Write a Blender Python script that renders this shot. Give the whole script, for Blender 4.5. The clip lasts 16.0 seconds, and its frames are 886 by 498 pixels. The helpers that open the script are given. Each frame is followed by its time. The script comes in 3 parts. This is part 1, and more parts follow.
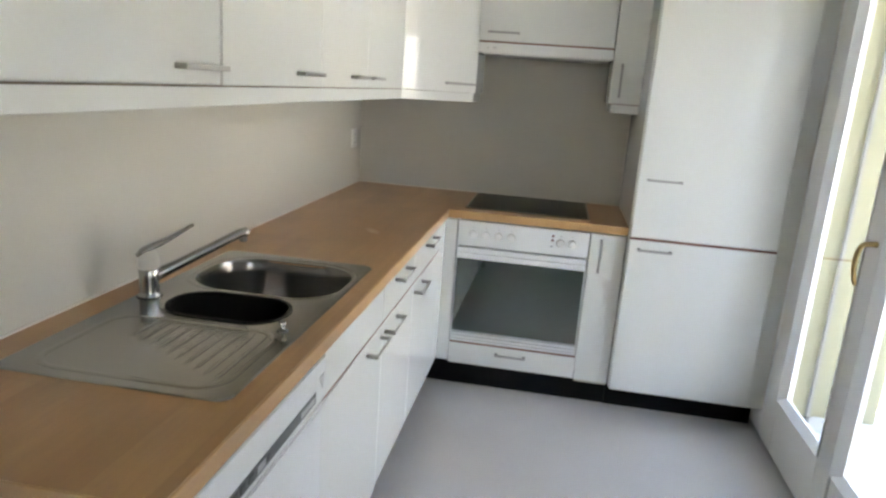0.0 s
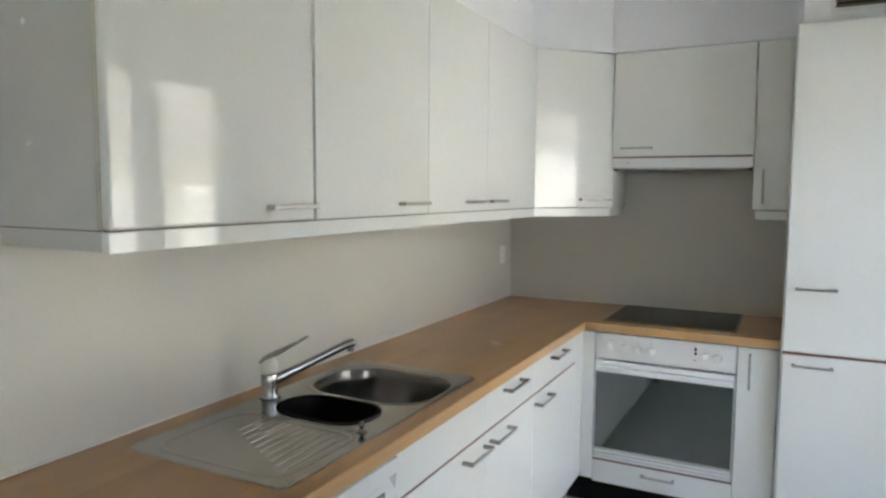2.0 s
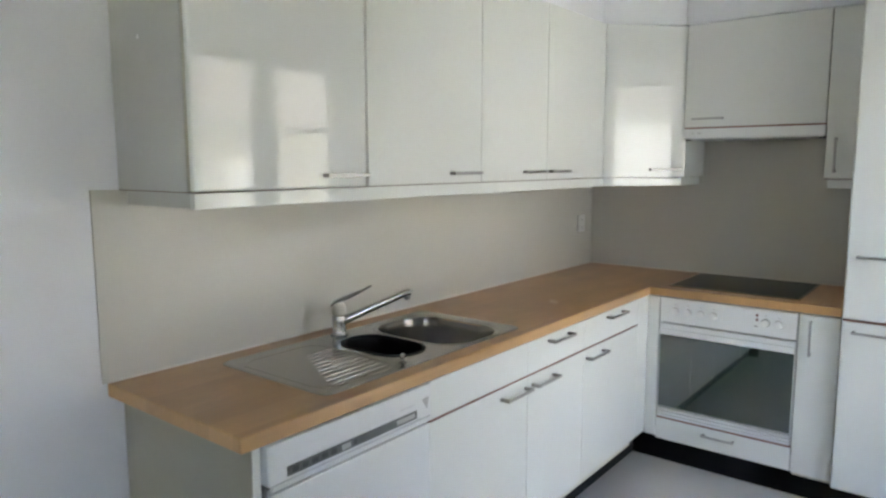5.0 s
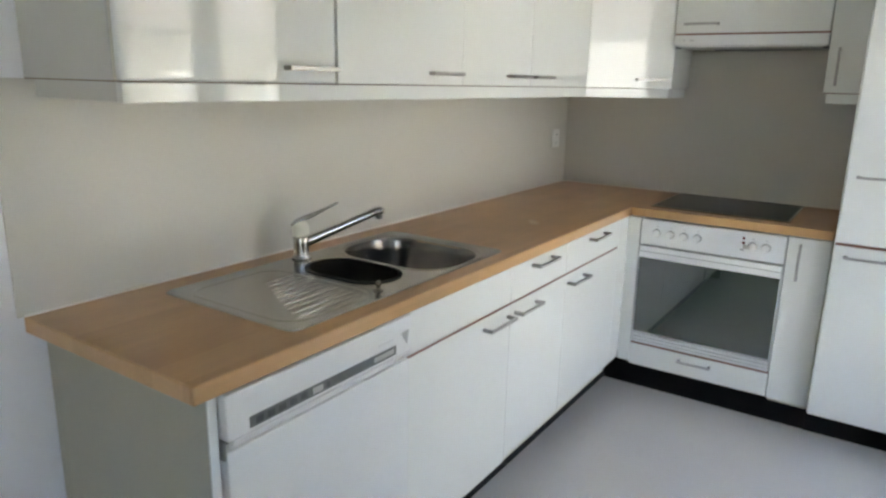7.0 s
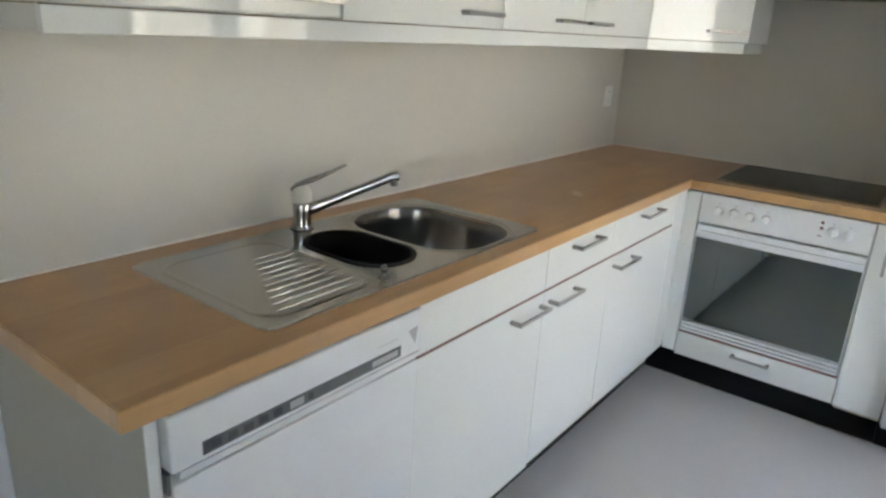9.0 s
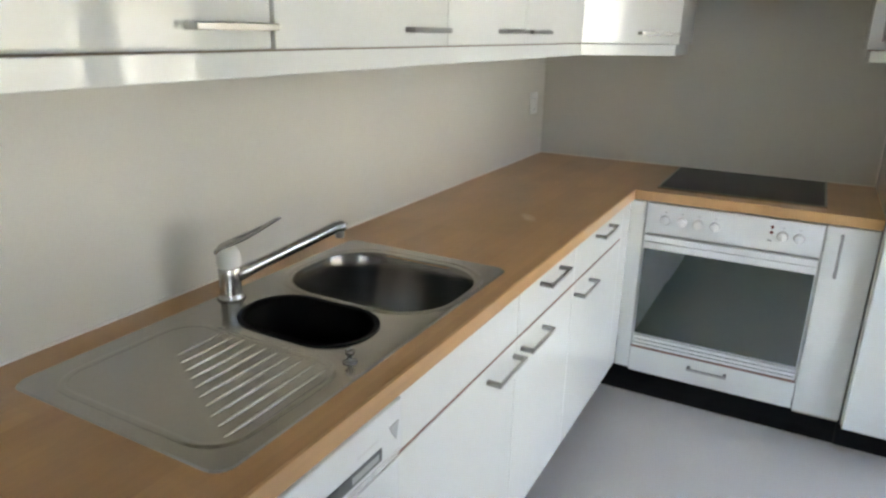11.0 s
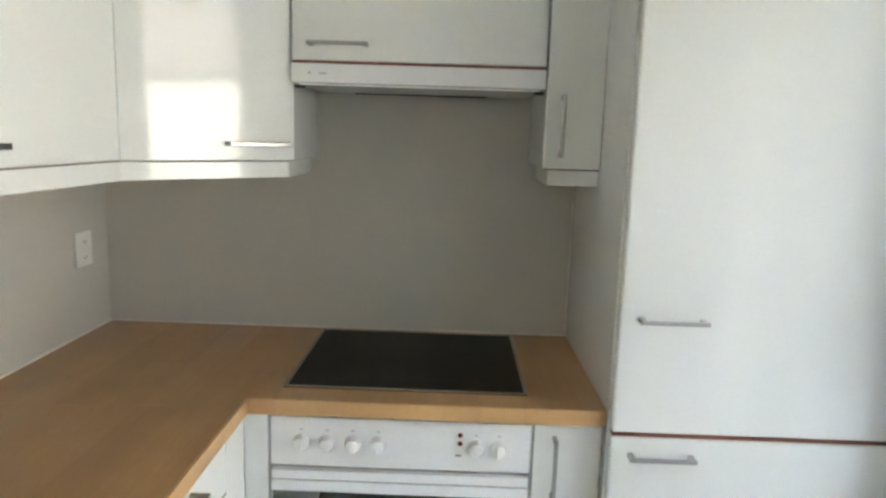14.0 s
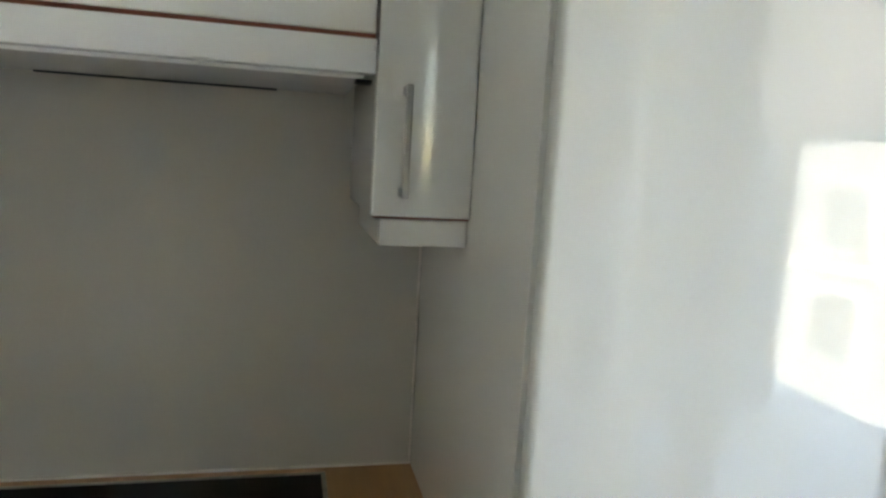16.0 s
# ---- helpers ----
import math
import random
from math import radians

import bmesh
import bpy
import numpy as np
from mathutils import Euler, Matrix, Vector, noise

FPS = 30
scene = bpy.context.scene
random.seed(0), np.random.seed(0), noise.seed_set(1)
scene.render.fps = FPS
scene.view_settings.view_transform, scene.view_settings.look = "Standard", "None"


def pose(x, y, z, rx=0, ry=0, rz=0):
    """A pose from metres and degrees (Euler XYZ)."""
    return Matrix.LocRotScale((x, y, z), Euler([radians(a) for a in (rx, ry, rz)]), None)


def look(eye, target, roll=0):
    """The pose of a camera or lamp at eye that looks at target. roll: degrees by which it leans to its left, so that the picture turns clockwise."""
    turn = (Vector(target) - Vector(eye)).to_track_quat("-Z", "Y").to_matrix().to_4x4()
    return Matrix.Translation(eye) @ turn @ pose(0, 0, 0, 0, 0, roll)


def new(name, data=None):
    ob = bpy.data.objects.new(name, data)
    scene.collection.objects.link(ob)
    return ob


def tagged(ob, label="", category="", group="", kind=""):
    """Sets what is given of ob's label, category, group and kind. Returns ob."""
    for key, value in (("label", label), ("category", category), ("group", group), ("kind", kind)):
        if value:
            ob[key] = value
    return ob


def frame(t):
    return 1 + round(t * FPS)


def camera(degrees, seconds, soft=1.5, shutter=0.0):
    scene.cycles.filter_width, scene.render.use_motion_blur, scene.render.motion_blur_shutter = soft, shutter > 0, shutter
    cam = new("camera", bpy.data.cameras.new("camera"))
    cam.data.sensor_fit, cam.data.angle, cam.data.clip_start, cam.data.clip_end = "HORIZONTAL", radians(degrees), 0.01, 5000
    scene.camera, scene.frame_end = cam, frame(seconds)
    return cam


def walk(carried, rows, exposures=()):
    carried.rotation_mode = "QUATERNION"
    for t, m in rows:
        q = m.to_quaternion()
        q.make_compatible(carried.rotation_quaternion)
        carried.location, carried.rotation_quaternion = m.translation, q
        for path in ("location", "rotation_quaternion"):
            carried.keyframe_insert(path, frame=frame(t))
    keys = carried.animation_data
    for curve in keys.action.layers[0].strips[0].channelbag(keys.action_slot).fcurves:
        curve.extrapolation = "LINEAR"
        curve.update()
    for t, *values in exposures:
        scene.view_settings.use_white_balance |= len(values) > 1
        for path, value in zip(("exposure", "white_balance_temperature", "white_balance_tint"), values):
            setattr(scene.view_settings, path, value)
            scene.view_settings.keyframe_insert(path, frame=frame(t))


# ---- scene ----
cam = camera(66.6, 16.0, soft=2.5)
PATH = [
    (0, (1.055, -3.573, 1.427), (0.756, -1.654, 0.949), 4.2),
    (0.5, (1.189, -3.518, 1.435), (0.694, -1.634, 0.98), 3.7),
    (1, (1.302, -3.485, 1.439), (0.505, -1.698, 1.024), 2.5),
    (1.5, (1.358, -3.523, 1.446), (0.528, -1.726, 1.16), 0.7),
    (2, (1.414, -3.59, 1.462), (0.504, -1.818, 1.291), 0.4),
    (2.5, (1.502, -3.681, 1.491), (0.565, -1.919, 1.369), -0.5),
    (3, (1.587, -3.708, 1.502), (0.616, -1.964, 1.381), -1.0),
    (3.5, (1.698, -3.705, 1.504), (0.576, -2.053, 1.398), 0.2),
    (4, (1.787, -3.71, 1.488), (0.603, -2.104, 1.346), 0.5),
    (4.2, (1.821, -3.712, 1.481), (0.605, -2.132, 1.321), 0.1),
    (6.5, (1.649, -3.582, 1.409), (0.466, -2.023, 0.996), -0.0),
    (7, (1.567, -3.539, 1.401), (0.487, -1.927, 0.918), 1.3),
    (7.5, (1.536, -3.515, 1.39), (0.5, -1.892, 0.849), 1.0),
    (8, (1.501, -3.453, 1.387), (0.452, -1.858, 0.789), 1.3),
    (8.5, (1.453, -3.337, 1.383), (0.332, -1.802, 0.76), 3.0),
    (8.7, (1.441, -3.293, 1.381), (0.295, -1.777, 0.759), 3.2),
    (10.8, (1.158, -3.164, 1.433), (0.178, -1.535, 0.811), 1.0),
    (11, (1.142, -3.104, 1.424), (0.243, -1.427, 0.806), 1.2),
    (11.5, (1.2, -2.956, 1.418), (0.574, -1.138, 0.867), 1.4),
    (12, (1.127, -2.802, 1.424), (0.708, -0.929, 0.862), -0.3),
    (12.5, (1.034, -2.641, 1.427), (0.818, -0.739, 0.846), -1.0),
    (13, (1.022, -2.513, 1.428), (0.889, -0.602, 0.855), -1.4),
    (13.5, (1.04, -2.284, 1.462), (0.947, -0.33, 1.045), 1.4),
    (14, (1.05, -2.002, 1.456), (1.022, -0.029, 1.13), 1.8),
    (14.5, (1.065, -1.761, 1.469), (1.233, 0.21, 1.177), 1.6),
    (15, (1.099, -1.559, 1.46), (1.363, 0.391, 1.107), 1.9),
    (15.5, (1.151, -1.376, 1.47), (1.476, 0.563, 1.106), 5.0),
    (16, (1.152, -1.252, 1.474), (1.606, 0.677, 1.205), 3.4),
]
walk(cam, [(t, look(eye, target, roll)) for t, eye, target, roll in PATH],
     [(0, 5.5, 8500, 13), (3.5, 5.15, 7850, 11), (7, 5.33, 8250, 11), (8.6, 5.26, 8300, 12), (11, 5.54, 8250, 11), (12, 5.62, 8350, 11), (13.5, 5.63, 8550, 11), (14.5, 5.43, 8600, 11), (16, 5.22, 8450, 9)])

# ---- world, sun, exposure ----
world = bpy.data.worlds.new("world")
scene.world = world
world.use_nodes = True
wn = world.node_tree
wn.nodes.clear()
w_out = wn.nodes.new("ShaderNodeOutputWorld")
w_bg = wn.nodes.new("ShaderNodeBackground")
w_sky = wn.nodes.new("ShaderNodeTexSky")
w_sky.sky_type = "NISHITA"
w_sky.sun_disc = False
w_sky.sun_elevation = radians(48)
w_sky.sun_rotation = radians(-55)
w_sky.dust_density = 0.3
w_bg.inputs["Strength"].default_value = 0.15
wn.links.new(w_sky.outputs["Color"], w_bg.inputs["Color"])
wn.links.new(w_bg.outputs["Background"], w_out.inputs["Surface"])

sun_data = bpy.data.lights.new("sun", "SUN")
sun_data.energy, sun_data.angle, sun_data.color = 4.0, radians(0.5), (1.0, 0.97, 0.93)
sun = new("sun", sun_data)
sun.matrix_world = look((-8.0, 5.6, 11.0), (0, 0, 0))


# ---- materials ----
def material(name, colour, rough=0.5, metal=0.0, vary=0.06, scale=6.0, fine=0.0, fine_scale=300.0, bump=0.0, bump_scale=40.0,
             coat=0.0, spec=0.5, rough_vary=0.0, stretch=(1, 1, 1), second=None):
    """A surface with soft clouds of tone, fine grain and relief, in metres."""
    m = bpy.data.materials.new(name)
    m.use_nodes = True
    t = m.node_tree
    p = t.nodes["Principled BSDF"]
    p.inputs["Roughness"].default_value = rough
    p.inputs["Metallic"].default_value = metal
    p.inputs["Specular IOR Level"].default_value = spec
    p.inputs["Coat Weight"].default_value = coat
    p.inputs["Coat Roughness"].default_value = 0.04
    coord = t.nodes.new("ShaderNodeTexCoord")
    mapping = t.nodes.new("ShaderNodeMapping")
    mapping.inputs["Scale"].default_value = stretch
    t.links.new(coord.outputs["Object"], mapping.inputs["Vector"])

    def noise_at(size, detail):
        n = t.nodes.new("ShaderNodeTexNoise")
        n.inputs["Scale"].default_value = size
        n.inputs["Detail"].default_value = detail
        t.links.new(mapping.outputs["Vector"], n.inputs["Vector"])
        return n

    cloud = noise_at(scale, 3)
    ramp = t.nodes.new("ShaderNodeValToRGB")
    low = [c * (1 - vary) for c in (second or colour)]
    high = [min(1.0, c * (1 + vary)) for c in colour]
    ramp.color_ramp.elements[0].position, ramp.color_ramp.elements[1].position = 0.3, 0.7
    ramp.color_ramp.elements[0].color = (*low, 1)
    ramp.color_ramp.elements[1].color = (*high, 1)
    t.links.new(cloud.outputs["Fac"], ramp.inputs["Fac"])
    tone = ramp.outputs["Color"]
    if fine > 0:
        grain = noise_at(fine_scale, 2)
        spread = t.nodes.new("ShaderNodeMapRange")
        spread.inputs["To Min"].default_value, spread.inputs["To Max"].default_value = 1 - fine, 1 + fine
        t.links.new(grain.outputs["Fac"], spread.inputs["Value"])
        mix = t.nodes.new("ShaderNodeMix")
        mix.data_type, mix.blend_type = "RGBA", "MULTIPLY"
        mix.inputs[0].default_value = 1.0
        t.links.new(tone, mix.inputs[6])
        t.links.new(spread.outputs["Result"], mix.inputs[7])
        tone = mix.outputs[2]
    t.links.new(tone, p.inputs["Base Color"])
    if rough_vary > 0:
        worn = noise_at(scale * 1.7, 4)
        span = t.nodes.new("ShaderNodeMapRange")
        span.inputs["To Min"].default_value, span.inputs["To Max"].default_value = max(0.02, rough - rough_vary), rough + rough_vary
        t.links.new(worn.outputs["Fac"], span.inputs["Value"])
        t.links.new(span.outputs["Result"], p.inputs["Roughness"])
    if bump > 0:
        height = noise_at(bump_scale, 2)
        b = t.nodes.new("ShaderNodeBump")
        b.inputs["Strength"].default_value = 1.0
        b.inputs["Distance"].default_value = bump
        t.links.new(height.outputs["Fac"], b.inputs["Height"])
        t.links.new(b.outputs["Normal"], p.inputs["Normal"])
    return m


def beech(name, tone, second, cloud=0.07):
    """Beech-pattern worktop laminate: soft streaks along y, broad stains, one pale scuff and a waxy sheen."""
    m = material(name, tone, rough=0.31, vary=cloud, scale=1.6, stretch=(3, 0.8, 3), second=second, rough_vary=0.03, spec=0.65)
    t = m.node_tree
    p = t.nodes["Principled BSDF"]
    source = p.inputs["Base Color"].links[0].from_socket
    coord = t.nodes["Texture Coordinate"]

    def layer(size, stretch, lo, hi, start, stop):
        mapping = t.nodes.new("ShaderNodeMapping")
        mapping.inputs["Scale"].default_value = stretch
        n = t.nodes.new("ShaderNodeTexNoise")
        n.inputs["Scale"].default_value, n.inputs["Detail"].default_value = size, 4
        t.links.new(coord.outputs["Object"], mapping.inputs["Vector"])
        t.links.new(mapping.outputs["Vector"], n.inputs["Vector"])
        span = t.nodes.new("ShaderNodeMapRange")
        span.inputs["From Min"].default_value, span.inputs["From Max"].default_value = start, stop
        span.inputs["To Min"].default_value, span.inputs["To Max"].default_value = lo, hi
        t.links.new(n.outputs["Fac"], span.inputs["Value"])
        return span.outputs["Result"]

    def apply(value):
        mix = t.nodes.new("ShaderNodeMix")
        mix.data_type, mix.blend_type = "RGBA", "MULTIPLY"
        mix.inputs[0].default_value = 1.0
        t.links.new(source, mix.inputs[6])
        t.links.new(value, mix.inputs[7])
        return mix.outputs[2]

    source = apply(layer(13, (6, 0.35, 6), 0.965, 1.035, 0.3, 0.7))
    source = apply(layer(70, (6, 0.4, 6), 0.965, 1.035, 0.3, 0.7))
    source = apply(layer(5, (1, 1, 1), 0.95, 1.05, 0.35, 0.65))
    # faint printed staves along y
    swap = t.nodes.new("ShaderNodeMapping")
    swap.inputs["Rotation"].default_value = (0, 0, radians(90))
    staves = t.nodes.new("ShaderNodeTexBrick")
    staves.offset, staves.squash = 0.37, 1.0
    for key, value in (("Scale", 1.0), ("Mortar Size", 0.0), ("Brick Width", 0.75), ("Row Height", 0.092), ("Bias", 0.0)):
        staves.inputs[key].default_value = value
    staves.inputs["Color1"].default_value, staves.inputs["Color2"].default_value = (0.93, 0.915, 0.90, 1), (1.05, 1.06, 1.07, 1)
    t.links.new(coord.outputs["Object"], swap.inputs["Vector"])
    t.links.new(swap.outputs["Vector"], staves.inputs["Vector"])
    source = apply(staves.outputs["Color"])
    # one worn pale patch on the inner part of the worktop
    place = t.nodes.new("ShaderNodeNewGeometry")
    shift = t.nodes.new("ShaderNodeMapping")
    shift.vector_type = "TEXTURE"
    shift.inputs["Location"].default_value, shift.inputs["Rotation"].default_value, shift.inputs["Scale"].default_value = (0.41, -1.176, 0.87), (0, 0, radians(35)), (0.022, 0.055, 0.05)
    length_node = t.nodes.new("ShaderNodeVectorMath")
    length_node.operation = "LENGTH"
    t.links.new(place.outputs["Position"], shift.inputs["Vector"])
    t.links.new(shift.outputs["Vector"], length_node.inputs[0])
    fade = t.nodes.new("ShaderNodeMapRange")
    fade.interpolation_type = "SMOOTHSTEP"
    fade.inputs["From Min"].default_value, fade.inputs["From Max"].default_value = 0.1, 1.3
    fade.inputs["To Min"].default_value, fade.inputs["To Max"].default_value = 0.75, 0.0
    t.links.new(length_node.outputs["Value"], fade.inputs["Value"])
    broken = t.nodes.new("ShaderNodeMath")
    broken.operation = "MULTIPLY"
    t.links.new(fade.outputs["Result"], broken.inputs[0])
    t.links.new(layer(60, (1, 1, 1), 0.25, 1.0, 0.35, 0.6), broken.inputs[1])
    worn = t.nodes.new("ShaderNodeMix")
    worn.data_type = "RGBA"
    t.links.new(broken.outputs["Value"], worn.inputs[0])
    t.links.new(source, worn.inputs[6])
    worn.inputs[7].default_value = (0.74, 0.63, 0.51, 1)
    t.links.new(worn.outputs[2], p.inputs["Base Color"])
    return m


def glass(name, tint=(1, 1, 1), rough=0.0):
    m = bpy.data.materials.new(name)
    m.use_nodes = True
    p = m.node_tree.nodes["Principled BSDF"]
    p.inputs["Base Color"].default_value = (*tint, 1)
    p.inputs["Transmission Weight"].default_value = 1.0
    p.inputs["Roughness"].default_value = rough
    p.inputs["IOR"].default_value = 1.45
    return m


LACQUER = material("white_gloss_lacquer", (0.79, 0.80, 0.765), rough=0.055, vary=0.012, scale=1.2, bump=0.00005, bump_scale=3.0, rough_vary=0.012, fine=0.008)
BOARD = material("light_grey_melamine", (0.55, 0.55, 0.51), rough=0.35, vary=0.03, scale=3, fine=0.02)
# cream melamine darkened, so the lower panel's shade sits in its colour
ENDPANEL_SHADED = material("shaded_cream_melamine", (0.39, 0.37, 0.285), rough=0.4, vary=0.04, scale=3, fine=0.03)
MELAMINE = material("cream_melamine", (0.62, 0.60, 0.50), rough=0.4, vary=0.03, scale=3, fine=0.02)
CORE = material("brown_edge_core", (0.20, 0.055, 0.028), rough=0.6, vary=0.2, scale=20)
PLASTER = material("white_wall_plaster", (0.83, 0.84, 0.86), rough=0.85, vary=0.025, scale=1.5, bump=0.0008, bump_scale=220, fine=0.02)
CEILING = material("white_ceiling_paint", (0.85, 0.85, 0.85), rough=0.9, vary=0.02, scale=1.2, bump=0.0006, bump_scale=260)
SPLASH = material("taupe_splashback_laminate", (0.615, 0.60, 0.540), rough=0.34, spec=0.5, vary=0.03, scale=1.1, fine=0.03, fine_scale=180)
SEAL = material("white_silicone", (0.78, 0.75, 0.70), rough=0.45, vary=0.04, scale=30)
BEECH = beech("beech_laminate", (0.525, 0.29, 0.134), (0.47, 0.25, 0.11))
BEECH_EDGE = beech("pale_beech_edging", (0.59, 0.345, 0.158), (0.55, 0.315, 0.143), 0.04)
STEEL = material("brushed_stainless_steel", (0.39, 0.375, 0.35), rough=0.17, metal=1.0, vary=0.03, scale=4, fine=0.03, fine_scale=260, stretch=(1, 0.12, 1), rough_vary=0.04)
# sink steel toned down; for the bowl, its inner shade is in this colour
STEEL_DARK = material("darkened_satin_steel", (0.22, 0.21, 0.193), rough=0.22, metal=1.0, vary=0.03, scale=5, fine=0.03, fine_scale=200, stretch=(1, 1, 0.06))
CHROME = material("chrome", (0.48, 0.48, 0.47), rough=0.22, metal=1.0, vary=0.03, scale=20)
HANDLE = material("satin_nickel", (0.43, 0.42, 0.40), rough=0.4, metal=1.0, vary=0.05, scale=40)
BLACKTUB = material("black_plastic", (0.005, 0.0045, 0.004), rough=0.5, vary=0.2, scale=30, spec=0.12)
PLINTH = material("black_plinth", (0.005, 0.005, 0.006), rough=0.5, vary=0.2, scale=8, spec=0.12)
CERAMIC = material("black_ceramic_glass", (0.007, 0.005, 0.0032), rough=0.14, vary=0.2, scale=30, spec=0.06)
OVENGLASS = material("dark_oven_glass", (0.018, 0.030, 0.021), rough=0.03, vary=0.05, scale=8, spec=1.0, coat=1.0)
OVENGLASS.node_tree.nodes["Principled BSDF"].inputs["IOR"].default_value = 1.62
ENAMEL = material("white_enamel", (0.80, 0.81, 0.80), rough=0.2, vary=0.015, scale=6)
PLASTIC = material("white_plastic", (0.82, 0.82, 0.80), rough=0.38, vary=0.02, scale=20)
CREAMCAP = material("cream_plastic", (0.72, 0.70, 0.62), rough=0.35, vary=0.03, scale=30)
GREYTRIM = material("grey_plastic", (0.20, 0.20, 0.20), rough=0.45, vary=0.08, scale=30)
DARKSTRIP = material("dark_grey_panel", (0.05, 0.055, 0.055), rough=0.3, vary=0.3, scale=25)
STRIPGREY = material("mid_grey_panel", (0.115, 0.12, 0.12), rough=0.35, vary=0.2, scale=25)
FAINTPRINT = material("faint_grey_print", (0.62, 0.62, 0.61), rough=0.4, vary=0.05, scale=30)
PALEPRINT = material("pale_grey_print", (0.45, 0.45, 0.44), rough=0.4, vary=0.05, scale=30)
RED = material("red_lamp_plastic", (0.20, 0.02, 0.012), rough=0.25, vary=0.1, scale=50)
VENTDARK = material("brown_vent", (0.20, 0.15, 0.10), rough=0.55, vary=0.2, scale=20)
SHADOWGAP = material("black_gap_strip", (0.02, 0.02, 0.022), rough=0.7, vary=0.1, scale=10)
VINYL = material("pale_grey_vinyl", (0.58, 0.557, 0.54), rough=0.42, vary=0.035, scale=1.6, fine=0.05, fine_scale=120, rough_vary=0.08, bump=0.0002, bump_scale=160, second=(0.56, 0.537, 0.525))
PAINTWOOD = material("white_painted_wood", (0.76, 0.76, 0.75), rough=0.35, vary=0.02, scale=3, bump=0.0002, bump_scale=90)
BRASS = material("aged_brass", (0.42, 0.30, 0.14), rough=0.28, metal=1.0, vary=0.12, scale=40)
YELLOW = material("pale_yellow_render", (0.27, 0.255, 0.165), rough=0.9, vary=0.04, scale=2, bump=0.001, bump_scale=150)
CONCRETE = material("pale_concrete", (0.50, 0.49, 0.47), rough=0.85, vary=0.1, scale=3, fine=0.08)
BLOCKER = material("dark_grey_blocker", (0.10, 0.10, 0.097), rough=0.8, vary=0.1, scale=3, fine=0.05)
FACADE = material("pale_grey_facade_render", (0.265, 0.275, 0.295), rough=0.9, vary=0.04, scale=0.6, bump=0.002, bump_scale=60)
FACADE_DARK = material("dark_taupe_facade_render", (0.11, 0.108, 0.10), rough=0.9, vary=0.06, scale=0.6, bump=0.002, bump_scale=60)
GROUND = material("grassy_ground", (0.07, 0.11, 0.03), rough=0.95, vary=0.3, scale=0.4, second=(0.09, 0.10, 0.05))
ROOFTILE = material("grey_roof_tiles", (0.05, 0.047, 0.047), rough=0.8, vary=0.15, scale=1.5, fine=0.2, fine_scale=6)
WINDOWDARK = material("window_pane_far", (0.20, 0.21, 0.22), rough=0.2, vary=0.15, scale=2)
PANE = glass("clear_glass")


# ---- building helpers ----
BASE = {}


def thing(name, place, label, category, group="", kind=""):
    """An empty at a thing's base, to which its parts are tied."""
    ob = new(name)
    ob.location = place
    ob.empty_display_size = 0.1
    BASE[ob.name] = Vector(place)
    return tagged(ob, label, category, group, kind)


def part(name, bm, mat, parent, label="", smooth=False):
    """One mesh under a thing or a part; its bmesh is in world metres."""
    base = BASE[parent.name] if parent else Vector((0, 0, 0))
    bmesh.ops.translate(bm, verts=bm.verts, vec=-base)
    bmesh.ops.recalc_face_normals(bm, faces=bm.faces)
    mesh = bpy.data.meshes.new(name)
    for f in bm.faces:
        f.smooth = smooth
    bm.to_mesh(mesh)
    bm.free()
    mesh.materials.append(mat)
    ob = new(name, mesh)
    if parent:
        ob.parent = parent
        BASE[ob.name] = base
    return tagged(ob, label) if label else ob


def piece(name, bm, mat, label, category="", kind="structure", smooth=False):
    ob = part(name, bm, mat, None, smooth=smooth)
    return tagged(ob, label, category, kind=kind)


def box(x0, x1, y0, y1, z0, z1, bevel=0.0, segments=2, into=None):
    bm = bmesh.new()
    bmesh.ops.create_cube(bm, size=1.0)
    bmesh.ops.scale(bm, vec=(x1 - x0, y1 - y0, z1 - z0), verts=bm.verts)
    bmesh.ops.translate(bm, vec=((x0 + x1) / 2, (y0 + y1) / 2, (z0 + z1) / 2), verts=bm.verts)
    if bevel > 0:
        bmesh.ops.bevel(bm, geom=bm.edges[:], offset=bevel, segments=segments, affect="EDGES", profile=0.6)
    return merge(into, bm) if into else bm


def merge(into, bm):
    mesh = bpy.data.meshes.new("tmp")
    bm.to_mesh(mesh)
    bm.free()
    into.from_mesh(mesh)
    bpy.data.meshes.remove(mesh)
    return into


def turned(bm, m):
    bmesh.ops.transform(bm, matrix=m, verts=bm.verts)
    return bm


def prism(points, z0, z1, bevel=0.0):
    """An upright prism over a plan outline."""
    bm = bmesh.new()
    low = [bm.verts.new((x, y, z0)) for x, y in points]
    high = [bm.verts.new((x, y, z1)) for x, y in points]
    bm.faces.new(low), bm.faces.new(high)
    n = len(points)
    for i in range(n):
        bm.faces.new((low[i], low[(i + 1) % n], high[(i + 1) % n], high[i]))
    bmesh.ops.recalc_face_normals(bm, faces=bm.faces)
    if bevel > 0:
        bmesh.ops.bevel(bm, geom=bm.edges[:], offset=bevel, segments=2, affect="EDGES", profile=0.6)
    return bm


